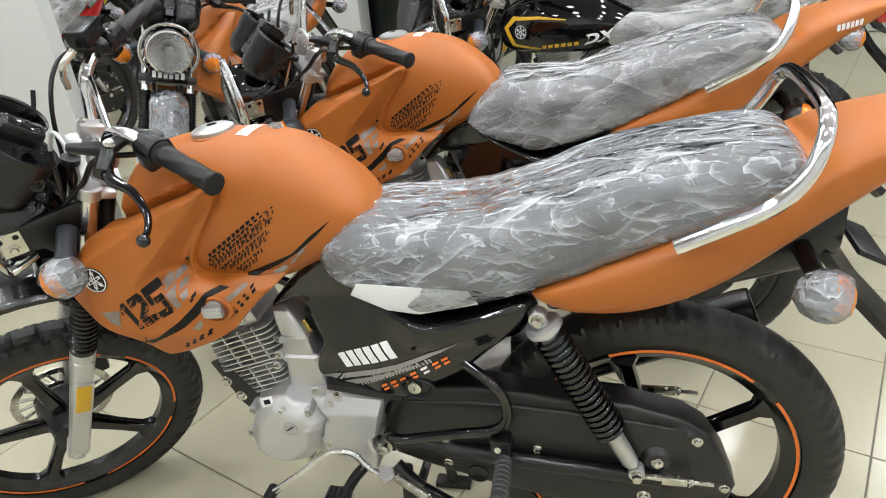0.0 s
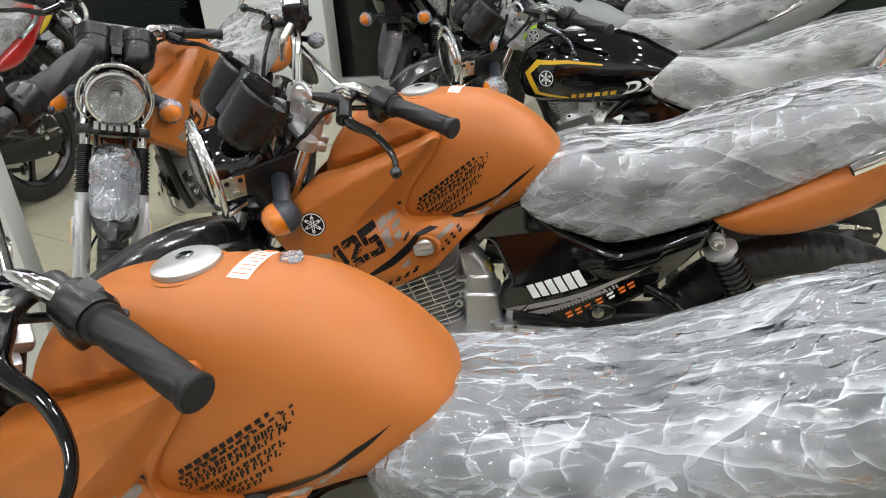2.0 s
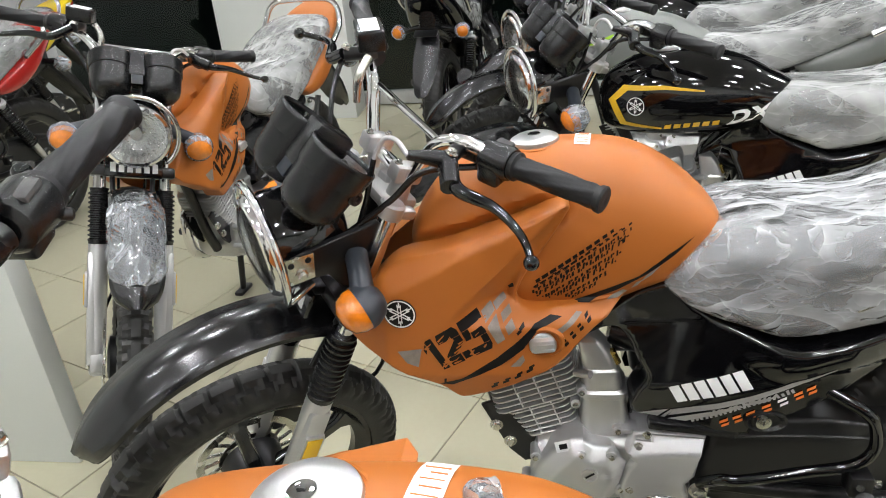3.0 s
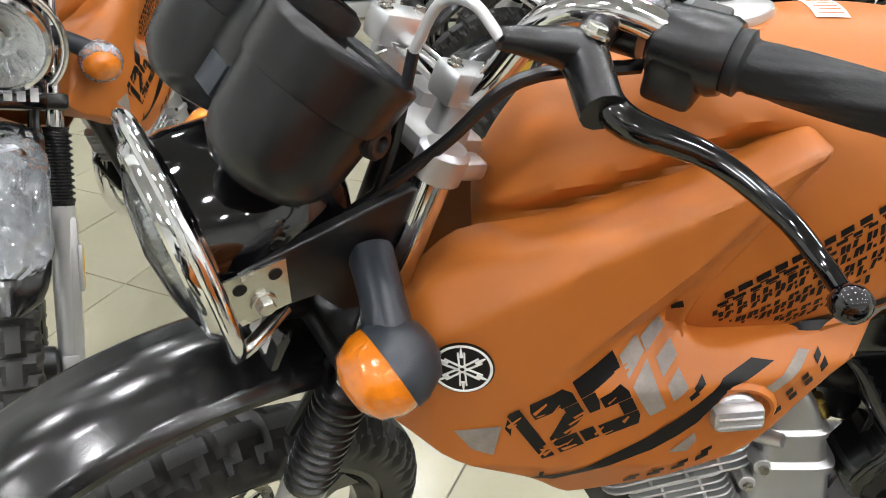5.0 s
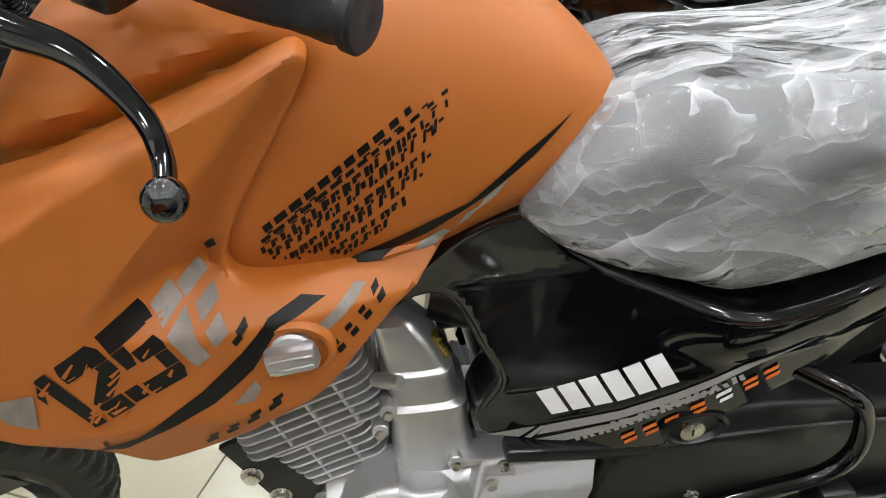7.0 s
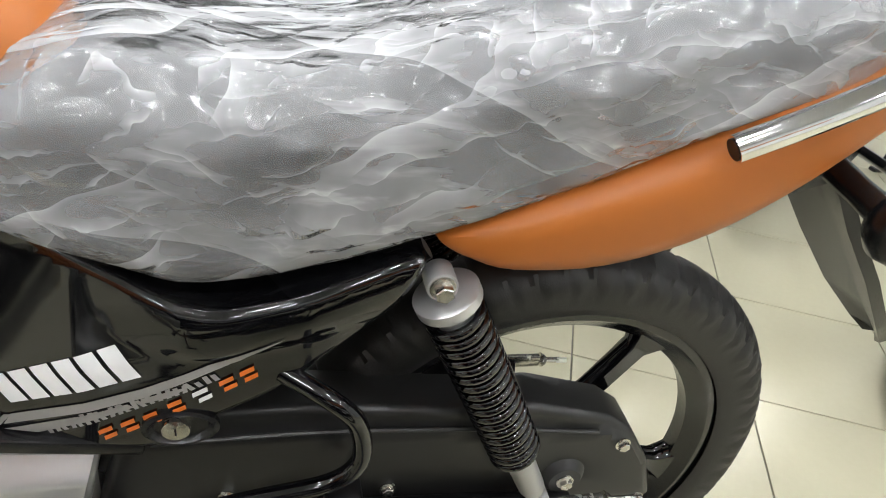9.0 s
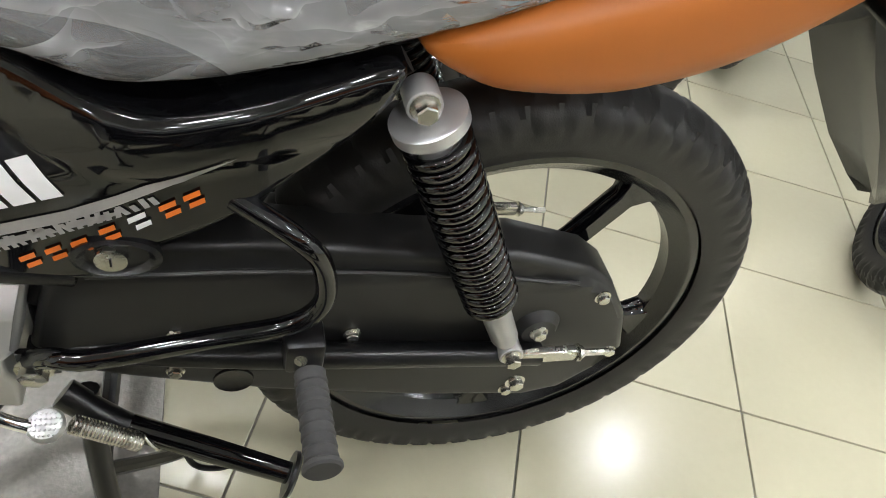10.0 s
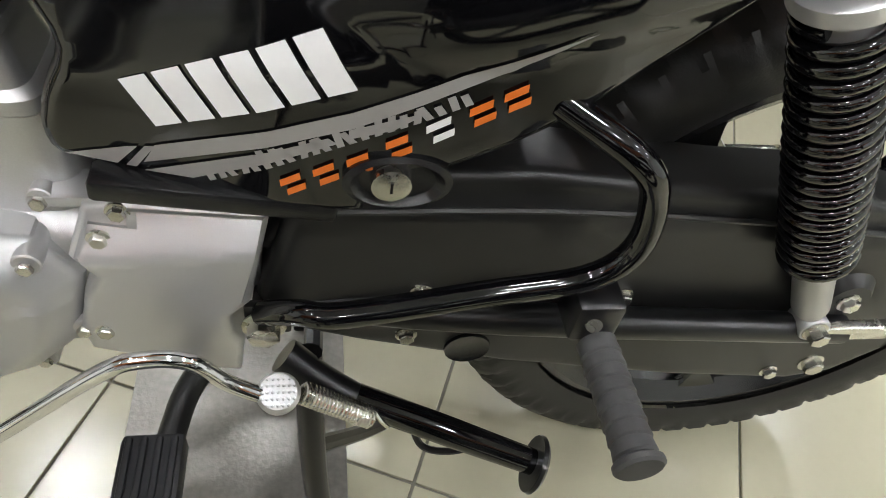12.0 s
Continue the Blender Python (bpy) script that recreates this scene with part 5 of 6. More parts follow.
    bm = skin(bmesh.new(), [[V(x - 0.010, -w, z), V(x + 0.004, -w * 1.05, z + 0.006), V(x + 0.016, 0, z + 0.016), V(x + 0.004, w * 1.05, z + 0.006), V(x - 0.010, w, z), V(x + 0.004, 0, z + 0.006)] for x, z, w in ((0.235, 0.80, 0.050), (0.285, 0.73, 0.060), (0.35, 0.66, 0.062), (0.42, 0.585, 0.050), (0.475, 0.535, 0.030), (0.49, 0.522, 0.012))])
    part("mud_flap", bm, PLASTIC, root, "pointed black rear mud flap")
    part("plate_bracket", box(V(0.30, 0, 0.80), (0.05, 0.12, 0.010), 0.004, None, Matrix.Rotation(radians(25), 4, "Y")), BLACK, root)
    for side in (-1, 1):
        i0, i1 = V(0.20, 0.055 * side, 0.815), V(0.212, 0.165 * side, 0.797)
        st = part("rear_indicator", tube([i0, i0.lerp(i1, 0.5), i1], [0.015, 0.014, 0.017], 12), PLASTIC, root, "rear indicator on a dark grey stem")
        d = V(0.97, 0.2 * side, -0.1).normalized()
        part("indicator_body", lathe([(-0.034, 0.004), (-0.030, 0.016), (-0.018, 0.029), (0.004, 0.034)], i1, d, 22), PLASTIC, st)
        part("indicator_lens", lathe([(0.004, 0.0335), (0.018, 0.031), (0.030, 0.022), (0.036, 0.0)], i1, d, 22), AMBER, st, "amber lens")
        if ind_wrap:
            bm = lathe([(-0.042, 0.012), (-0.03, 0.030), (-0.008, 0.0385), (0.004, 0.0385), (0.018, 0.036), (0.024, 0.032)], i1, d, 28)
            crumple(bm, 0.004, 50)
            part("indicator_film", bm, FILM_TIGHT, st, "clear film round the lamp")
    # side covers
    for side in (-1, 1):
        sc = part("side_cover", panel(COVER, cover_depth, 0.009, 0.05, 0.0062 if side < 0 and near else 0.02, 3 if side < 0 and near else 0, side, [((-0.555, 0.567), (-0.315, 0.6726))]), GLOSS, root, "gloss black side cover with silver and orange stripes")
        if side > 0:
            continue
        ct = tree_of([sc])
        for poly in badge_bars():
            part("name_bar", decal([poly], ct), WHITE, sc)
        for poly in ([(-0.598, 0.549), (-0.568, 0.548), (-0.553, 0.566), (-0.560, 0.564)], [(-0.563, 0.548), (-0.557, 0.548), (-0.543, 0.568), (-0.549, 0.567)], [(-0.552, 0.553), (-0.434, 0.600), (-0.354, 0.646), (-0.319, 0.673), (-0.434, 0.612), (-0.543, 0.569)], [(-0.553, 0.546), (-0.525, 0.546), (-0.442, 0.588), (-0.447, 0.592)], [(-0.436, 0.592), (-0.412, 0.601), (-0.394, 0.616), (-0.436, 0.599)]):
            part("silver_stripe", decal([poly], ct), GREY, sc)
        random.seed(3)
        br = []
        for i in range(22):
            t = i / 21
            x, z = -0.515 + 0.14 * t, 0.546 + 0.074 * t
            br.append(quad(x, z, 0.0045, 0.014 - 0.006 * t + random.uniform(-0.002, 0.002), random.uniform(-0.3, 0.5), 28))
        tagged(part("mesh_bar", decal(br, ct), GREY, sc), kind="stuff")
        od = []
        for x, z in ((-0.474, 0.550), (-0.455, 0.560), (-0.436, 0.570), (-0.415, 0.586), (-0.372, 0.613), (-0.355, 0.624)):
            od += [quad(x, z, 0.014, 0.0052, 0.5, 33), quad(x + 0.004, z - 0.0075, 0.013, 0.0050, 0.5, 33)]
        for poly in od:
            part("orange_dash", decal([poly], ct, lift=0.0016), DECOR, sc)
        for poly in (quad(-0.394, 0.600, 0.015, 0.0052, 0.5, 33), quad(-0.389, 0.5925, 0.013, 0.005, 0.5, 33)):
            part("white_dash", decal([poly], ct, lift=0.0016), WHITE, sc)
        kc = V(-0.406, -0.1335, 0.561)
        bm = lathe([(-0.006, 0.024), (0.001, 0.0245), (0.003, 0.021), (-0.002, 0.017)], kc, (0, -1, 0), 28)
        bmesh.ops.scale(bm, vec=(1.35, 1, 0.85), space=Matrix.Translation(-kc), verts=bm.verts)
        lk = part("lock_bezel", bm, PLASTIC, sc)
        part("lock_barrel", lathe([(-0.003, 0.012), (0.004, 0.012), (0.0048, 0.010)], kc + V(-0.004, 0, 0), (0, -1, 0), 20), ZINC, lk)
        part("lock_slot", box(kc + V(-0.004, -0.0052, 0), (0.0015, 0.001, 0.008), 0), INK, lk)
        part("cover_lip", box(V(-0.512, -0.113, 0.532), (0.145, 0.024, 0.016), 0.004, None, Matrix.Rotation(radians(7), 4, "Y")), PLASTIC, sc)
    # frame
    for path, r in (([(-0.96, 0, 0.80), (-0.90, 0, 0.70), (-0.855, 0, 0.56), (-0.825, 0, 0.45), (-0.79, 0, 0.37)], 0.016), ([(-0.95, 0, 0.84), (-0.75, 0, 0.76), (-0.58, 0, 0.72), (-0.50, 0, 0.60), (-0.49, 0, 0.36)], 0.018)):
        part("frame_tube", tube(path, r, 12), BLACK, root)
    for side in (-1, 1):
        part("seat_rail", tube([(-0.56, 0.05 * side, 0.73), (-0.35, 0.085 * side, 0.735), (-0.18, 0.092 * side, 0.760), (0.10, 0.07 * side, 0.86), (0.28, 0.05 * side, 0.95)], 0.012, 10), BLACK, root)
        part("frame_strut", tube([(-0.49, 0.075 * side, 0.45), (-0.36, 0.09 * side, 0.60), (-0.20, 0.095 * side, 0.73)], 0.011, 10), BLACK, root)
        part("engine_hanger", panel([(-0.866, 0.520), (-0.838, 0.532), (-0.795, 0.485), (-0.755, 0.450), (-0.745, 0.400), (-0.790, 0.392), (-0.818, 0.420)], lambda x, z: 0.052, 0.002, 0.005, 0.03, 0, side), BLACK, root)
        for x, z in ((-0.840, 0.477), (-0.816, 0.440)):
            part("hanger_bolt", bolt(V(x, 0.052 * side, z), (0, side, 0), 0.009, 0.009), ZINC, root)
    # engine
    part("crankcase", skin(bmesh.new(), [section(x, zb, zt, hw, 24, 4, 0.5) for x, zb, zt, hw in ((-0.778, 0.345, 0.425, 0.072), (-0.765, 0.328, 0.462, 0.088), (-0.70, 0.312, 0.484, 0.096), (-0.60, 0.325, 0.486, 0.096), (-0.53, 0.345, 0.482, 0.092), (-0.495, 0.360, 0.470, 0.084))]), ALU, root, "cast aluminium crankcase")
    st_o = [(-0.744, 0.463), (-0.716, 0.490), (-0.687, 0.495), (-0.671, 0.479), (-0.639, 0.473), (-0.612, 0.438), (-0.618, 0.412), (-0.630, 0.368), (-0.666, 0.331), (-0.710, 0.316), (-0.746, 0.325), (-0.776, 0.348), (-0.780, 0.387), (-0.765, 0.434)]

    def st_depth(x, z):
        g = edge_gap((x, z), st_o)
        y = 0.126 - 0.9 * max(0.0, 0.024 - g)
        r = math.hypot(x + 0.705, z - 0.380)
        if abs(r - 0.034) < 0.004 and (z < 0.372 or (z > 0.405 and x < -0.70)):
            y += 0.0014
        # valley running up to the rear corner
        if x > -0.665 and z > 0.425:
            y -= 0.004 * min(1.0, (x + 0.665) / 0.012)
        return y
    stc = part("generator_cover", panel(st_o, st_depth, 0.006, 0.05, 0.005 if near else 0.012, 0), SILVER, root, "faceted silver generator cover")
    part("timing_plug", lathe([(0, 0.0145), (0.004, 0.0145), (0.0045, 0.0125), (0.002, 0.0115), (0.002, 0.002)], V(-0.677, -0.1255, 0.432), (0, -1, 0), 28), ALU, stc)
    part("plug_slot", box(V(-0.677, -0.129, 0.432), (0.018, 0.002, 0.003), 0.0006, None, Matrix.Rotation(radians(-35), 4, "Y")), BLACK, stc)
    lm = Matrix.Rotation(radians(-16), 4, "Y") @ Matrix.Rotation(radians(-22), 4, "X")
    cl = part("cover_label", box(V(-0.722, -0.1115, 0.4815), (0.027, 0.001, 0.019), 0, None, lm), PAPER, stc, "small white printed label")
    part("label_mark", box(V(-0.722, -0.1122, 0.4815), (0.014, 0.0008, 0.009), 0, None, lm), INK, cl)
    for x, z, dy in ((-0.770, 0.441, 0.094), (-0.786, 0.380, 0.094), (-0.692, 0.470, 0.118), (-0.640, 0.462, 0.112), (-0.622, 0.385, 0.108), (-0.668, 0.324, 0.094)):
        part("cover_boss", lathe([(-0.03, 0.0095), (0.0, 0.0095), (0.001, 0.0085)], V(x, -dy, z), (0, -1, 0), 18), SILVER, stc)
        part("cover_screw", bolt(V(x, -dy - 0.001, z), (0, -1, 0), 0.0055, 0.006, None, False), ZINC, stc)
    sp_o = [(-0.615, 0.466), (-0.602, 0.500), (-0.580, 0.506), (-0.483, 0.502), (-0.500, 0.426), (-0.514, 0.412), (-0.514, 0.392), (-0.507, 0.380), (-0.513, 0.335), (-0.560, 0.342), (-0.622, 0.363), (-0.625, 0.385), (-0.612, 0.432), (-0.601, 0.449)]

    def sp_depth(x, z):
        y = 0.118 + 0.06 * (x + 0.55)
        ridge = 0.470 + 0.12 * (x + 0.55)
        if z > ridge:
            y -= min(0.024, 0.80 * (z - ridge))
        if z > 0.488 and x < -0.57:
            y += 0.006
        # rounded boss by the swing arm bolt
        r = math.hypot(x + 0.522, z - 0.402)
        if r < 0.030:
            y += 0.004 * (1 - r / 0.030)
        return y
    spc = part("sprocket_cover", panel(sp_o, sp_depth, 0.007, 0.06, 0.005 if near else 0.012, 0, -1, [((-0.65, 0.458), (-0.45, 0.482))]), SILVER, root, "silver sprocket cover with a sloping top")
    for x, z in ((-0.594, 0.478), (-0.606, 0.388), (-0.58, 0.497)):
        part("cover_screw", bolt(V(x, -sp_depth(x, z) + 0.002, z), (0, -1, 0), 0.006, 0.006), ZINC, spc)
    # finned cylinder leaning forward
    up = V(-0.34, 0, 0.94)
    fx = V(0.94, 0, 0.34)
    base = V(-0.738, 0, 0.466)
    rotf = Matrix.Rotation(math.atan2(up.x, up.z), 4, "Y")
    cyl = part("cylinder", lathe([(-0.02, 0.042), (0.15, 0.046)], base, up, 24), ALU, root, "finned aluminium cylinder")
    fm = bmesh.new()
    bmesh.ops.create_cube(fm, size=1)
    bmesh.ops.scale(fm, vec=(0.1, 0.1, 0.0030), verts=fm.verts)
    bmesh.ops.bevel(fm, geom=[e for e in fm.edges if abs(e.verts[0].co.z - e.verts[1].co.z) > 0.001], offset=0.014, segments=4, affect="EDGES", profile=0.5)
    bmesh.ops.bevel(fm, geom=[e for e in fm.edges if abs(e.verts[0].co.z - e.verts[1].co.z) < 0.001], offset=0.0006, segments=1, affect="EDGES", profile=0.5)
    fme = bpy.data.meshes.new("fin")
    fm.to_mesh(fme)
    fm.free()
    fme.materials.append(SILVER)
    for i in range(13):
        f = new("cooling_fin", fme)
        f.parent = cyl
        x0, x1, hw = (-0.046 - 0.0035 * i, 0.052, 0.060) if i < 6 else (-0.082 + 0.0015 * (i - 6), 0.084, 0.067)
        f.matrix_basis = Matrix.Translation(base + up * (0.004 + 0.0116 * i) + fx * ((x0 + x1) / 2)) @ rotf @ Matrix.Diagonal(((x1 - x0) / 0.1, hw / 0.05, 1, 1))
    for k in (-0.028, 0.010, 0.045):
        part("fin_web", box(base + up * 0.111 + fx * k + V(0, -0.062, 0), (0.0035, 0.007, 0.078), 0.001, None, rotf), SILVER, cyl)
    for k in (-0.020, 0.020):
        part("fin_web", box(base + up * 0.034 + fx * k + V(0, -0.055, 0), (0.0035, 0.007, 0.064), 0.001, None, rotf), SILVER, cyl)
    head = part("cylinder_head", box(base + up * 0.168, (0.120, 0.110, 0.042), 0.012, None, rotf), ALU, root, "cast cylinder head under the tank")
    for k in (-0.035, 0.03):
        part("head_bolt", bolt(base + up * 0.168 + fx * k + V(0, -0.055, 0), (0, -1, 0), 0.007, 0.008), ZINC, head)
    # block behind the cylinder: stepped casting with a rounded shoulder
    rings = []
    for z, cx, hx, hy in ((0.455, -0.650, 0.052, 0.040), (0.500, -0.652, 0.050, 0.040), (0.552, -0.655, 0.044, 0.038), (0.556, -0.656, 0.049, 0.042), (0.566, -0.657, 0.049, 0.042), (0.571, -0.658, 0.041, 0.037), (0.600, -0.662, 0.037, 0.036), (0.603, -0.662, 0.040, 0.038), (0.609, -0.663, 0.040, 0.038), (0.613, -0.664, 0.034, 0.034), (0.640, -0.672, 0.030, 0.032), (0.662, -0.682, 0.022, 0.026), (0.668, -0.686, 0.012, 0.016)):
        rings.append([V(cx + 0.004 + 0.86 * hx * math.copysign(abs(math.cos(a)) ** 0.4, math.cos(a)), -0.036 + hy * math.copysign(abs(math.sin(a)) ** 0.4, math.sin(a)), z) for a in (2 * math.pi * k / 24 for k in range(24))])
    blk = part("cam_chain_housing", skin(bmesh.new(), rings), ALU, root, "stepped aluminium casting behind the cylinder")
    for q in ((-0.690, -0.080, 0.575), (-0.700, -0.078, 0.548), (-0.628, -0.086, 0.498)):
        part("housing_boss", lathe([(-0.02, 0.0085), (0.002, 0.0085), (0.003, 0.0075)], V(*q), (0, -1, 0.2), 16), SILVER, blk)
        part("housing_bolt", bolt(V(*q) + V(0, -0.003, 0), (0, -1, 0.2), 0.0055, 0.006, None, False), ZINC, blk)
    part("casting_rib", box((-0.606, -0.075, 0.497), (0.060, 0.030, 0.010), 0.003), SILVER, blk)
    part("hose_stub", tube([(-0.700, -0.060, 0.600), (-0.686, -0.072, 0.606), (-0.676, -0.080, 0.610)], [0.007, 0.008, 0.007], 12), ALU, blk)
    part("intake_rubber", tube([(-0.64, -0.005, 0.655), (-0.59, -0.01, 0.645), (-0.52, -0.01, 0.635)], [0.026, 0.032, 0.040], 16), PLASTIC, root)
    part("brass_fitting", tube([(-0.640, -0.050, 0.640), (-0.628, -0.052, 0.615)], 0.006, 10), BRASS, root)
    cb = part("carburettor", tube([(-0.635, 0.01, 0.625), (-0.58, 0.01, 0.63), (-0.50, 0.01, 0.63)], [0.024, 0.028, 0.03], 16), BLACK, root)
    part("carburettor_bowl", lathe([(0, 0.020), (0.03, 0.026), (0.06, 0.026)], V(-0.580, 0.01, 0.565), (0, 0, 1), 18), BLACK, cb)
    part("air_box", box(V(-0.44, 0, 0.63), (0.16, 0.15, 0.15), 0.02), PLASTIC, root)
    part("vent_hose", tube([(-0.60, -0.045, 0.665), (-0.585, -0.06, 0.62), (-0.60, -0.06, 0.57), (-0.605, -0.05, 0.51)], 0.0055, 8), PLASTIC, root)
    part("exhaust_pipe", tube([(-0.72, 0.03, 0.58), (-0.82, 0.06, 0.52), (-0.80, 0.09, 0.38), (-0.68, 0.13, 0.29), (-0.50, 0.15, 0.29), (-0.38, 0.15, 0.315)], 0.017, 12), CHROME, root)
    part("muffler", tube([(-0.40, 0.15, 0.31), (-0.34, 0.155, 0.325), (-0.10, 0.16, 0.43), (0.175, 0.16, 0.552), (0.195, 0.16, 0.561)], [0.02, 0.040, 0.046, 0.046, 0.036], 20, n=4), PLASTIC, root, "dark grey muffler")
    # swing arm, chain case
    for side in (-1, 1):
        part("swing_arm", tube([(-0.50, 0.085 * side, 0.390), (-0.30, 0.112 * side, 0.392), (0.02, 0.116 * side, 0.372)], 0.0145, 12, n=3), BLACK, root)
        ad = part("chain_adjuster", box(V(0.022, 0.122 * side, 0.378), (0.085, 0.012, 0.018), 0.003), ZINC, root)
        part("adjuster_bolt", tube([(0.06, 0.122 * side, 0.378), (0.108, 0.122 * side, 0.376)], 0.0042, 8), ZINC, ad)
        part("adjuster_nut", bolt(V(0.066, 0.122 * side, 0.378), (1, 0, 0), 0.008, 0.008), ZINC, ad)
        part("axle_nut", bolt(V(-0.010, 0.138 * side, 0.352), (0, side, 0), 0.009, 0.010), ZINC, ad)
    cc = part("chain_case", panel(CASE_OUT, case_depth, 0.010, 0.045, 0.010), CASE, root, "pressed black chain case")
    part("case_ridge", tube([(-0.44, -0.0985, 0.500), (-0.28, -0.0985, 0.503), (-0.10, -0.0985, 0.492), (0.04, -0.0985, 0.475)], 0.0028, 6), CASE, cc)
    for x, z in ((-0.372, 0.413), (-0.376, 0.341), (0.077, 0.453), (-0.200, 0.405), (0.132, 0.345), (0.02, 0.258)):
        part("case_bolt", bolt(V(x, -case_depth(x, z), z), (0, -1, 0), 0.0072, 0.008), ZINC, cc)
    part("axle_boss", lathe([(0, 0.030), (0.008, 0.024), (0.012, 0.020)], V(0.012, -0.098, 0.404), (0, -1, 0), 24), CASE, cc)
    part("boss_bolt", bolt(V(0.012, -0.110, 0.404), (0, -1, 0), 0.008, 0.008), ZINC, cc)
    part("case_plug", lathe([(-0.004, 0.022), (0.001, 0.021), (-0.001, 0.017)], V(-0.318, -0.092, 0.318), (0, -1, 0), 20), PLASTIC, cc)
    part("pivot_bolt", bolt(V(-0.492, -0.118, 0.397), (0, -1, 0), 0.0125, 0.014), ZINC, root)
    for side in (-1, 1):
        y = 0.150 * side
        part("peg_hanger", tube([(-0.492, 0.118 * side, 0.412), (-0.466, y * 0.95, 0.446), (-0.435, y, 0.452), (-0.34, y, 0.474), (-0.272, y, 0.490), (-0.246, y, 0.520), (-0.250, y, 0.565), (-0.270, y, 0.596), (-0.320, y * 0.85, 0.620)], 0.0096, 12, n=5), GLOSS, root, "bent black peg hanger tube")
        part("hanger_lug", box(V(-0.489, 0.112 * side, 0.400), (0.035, 0.008, 0.035), 0.003), BLACK, root)
        part("peg_bracket", box(V(-0.258, 0.150 * side, 0.458), (0.036, 0.036, 0.040), 0.005), BLACK, root)
        part("peg_pin", lathe([(0, 0.0065), (0.003, 0.006)], V(-0.262, 0.168 * side, 0.462), (-0.2, side, 0.3), 14), ZINC, root)
        p0, p1 = V(-0.252, 0.172 * side, 0.437), V(-0.250, 0.256 * side, 0.438)
        d = (p1 - p0).normalized()
        prof = [(-0.004, 0.015)]
        for i in range(8):
            prof += [(i * 0.0108, 0.0144), (i * 0.0108 + 0.0085, 0.0155), (i * 0.0108 + 0.0098, 0.0138)]
        prof += [(0.0885, 0.0178), (0.092, 0.0178), (0.094, 0.0155)]
        part("passenger_peg", lathe(prof, p0, d, 22), PEGRUB, root, "grey ribbed rubber passenger peg")
        # rider's peg
        part("rider_peg_arm", tube([(-0.53, 0.09 * side, 0.335), (-0.555, 0.13 * side, 0.325), (-0.565, 0.18 * side, 0.322)], 0.011, 10), BLACK, root)
        pg = part("rider_peg", box(V(-0.572, 0.228 * side, 0.330), (0.046, 0.11, 0.022), 0.005), GRIP, root, "black rubber rider peg")
        for k in range(4):
            part("peg_rib", box(V(-0.588 + 0.0107 * k, 0.228 * side, 0.3425), (0.005, 0.10, 0.005), 0.0015), GRIP, pg)
    shock(root, -1)
    shock(root, 1)
    # gear lever, stands
    gl = part("gear_lever", tube([(-0.73, -0.165, 0.290), (-0.679, -0.162, 0.332), (-0.60, -0.158, 0.400), (-0.57, -0.156, 0.412), (-0.54, -0.156, 0.408), (-0.515, -0.158, 0.380), (-0.478, -0.164, 0.362)], 0.0065, 10), CHROME, root, "chrome rocking gear lever")
    bm = bmesh.new()
    lathe([(0, 0.0155), (0.006, 0.0165), (0.010, 0.014)], V(-0.481, -0.160, 0.365), (0, -0.25, 1), 20, bm)
    for i in range(-3, 4):
        for j in range(-2, 3):
            if i * i + j * j < 11:
                lathe([(0, 0.0015), (0.0016, 0.0008)], V(-0.481 + i * 0.0040, -0.163 + j * 0.0050, 0.3745 + j * 0.0010), (0, -0.25, 1), 6, bm)
    part("heel_pad", bm, ALU, gl, "knurled chrome heel pad")
    part("toe_rubber", lathe([(-0.002, 0.010), (0, 0.012), (0.045, 0.012), (0.048, 0.010)], V(-0.732, -0.15, 0.288), (0, -1, 0), 14), GRIP, gl)
    s0, s1 = V(-0.420, -0.130, 0.304), V(-0.258, -0.180, 0.262)
    sd = part("side_stand", tube([s0, s0.lerp(s1, 0.5), s1], [0.0135, 0.0135, 0.012], 14), GLOSS, root, "black side stand, folded up")
    part("stand_foot", lathe([(0, 0.026), (0.004, 0.027), (0.007, 0.024)], s1 + V(-0.004, 0, 0), (s1 - s0), 22), BLACK, sd)
    part("stand_pivot", tube([V(-0.48, -0.105, 0.335), V(-0.45, -0.118, 0.315), s0], [0.016, 0.015, 0.013], 12), BLACK, sd)
    m0 = s0.lerp(s1, 0.30)
    part("stand_hook", tube([m0 + V(0, 0, -0.008), m0 + V(0.012, -0.01, -0.034), m0 + V(0.035, -0.016, -0.036), m0 + V(0.068, -0.022, -0.014)], 0.0034, 8), BLACK, sd)
    q0, q1 = V(-0.464, -0.152, 0.354), V(-0.408, -0.152, 0.308)
    e = (q1 - q0).normalized()
    u = e.orthogonal().normalized()
    w = e.cross(u)
    path = []
    for i in range(20 * 10):
        a = 2 * math.pi * i / 10
        path.append(q0 + (q1 - q0) * (i / 200) + (u * math.cos(a) + w * math.sin(a)) * 0.0085)
    path += [q1 + e * 0.012, q1 + e * 0.02 - V(0, 0, 0.006)]
    part("stand_spring", tube(path, 0.0017, 6, smooth=False), ZINC, sd, "plated return spring")
    cs = part("centre_stand", tube([(-0.46, -0.10, 0.33), (-0.455, -0.135, 0.18), (-0.44, -0.165, 0.014)], 0.0125, 10), BLACK, root, "black centre stand on the floor")
    part("stand_leg", tube([(-0.46, 0.10, 0.33), (-0.455, 0.135, 0.18), (-0.44, 0.165, 0.014)], 0.0125, 10), BLACK, cs)
    part("stand_bar", tube([(-0.456, -0.125, 0.22), (-0.456, 0.125, 0.22)], 0.010, 8), BLACK, cs)
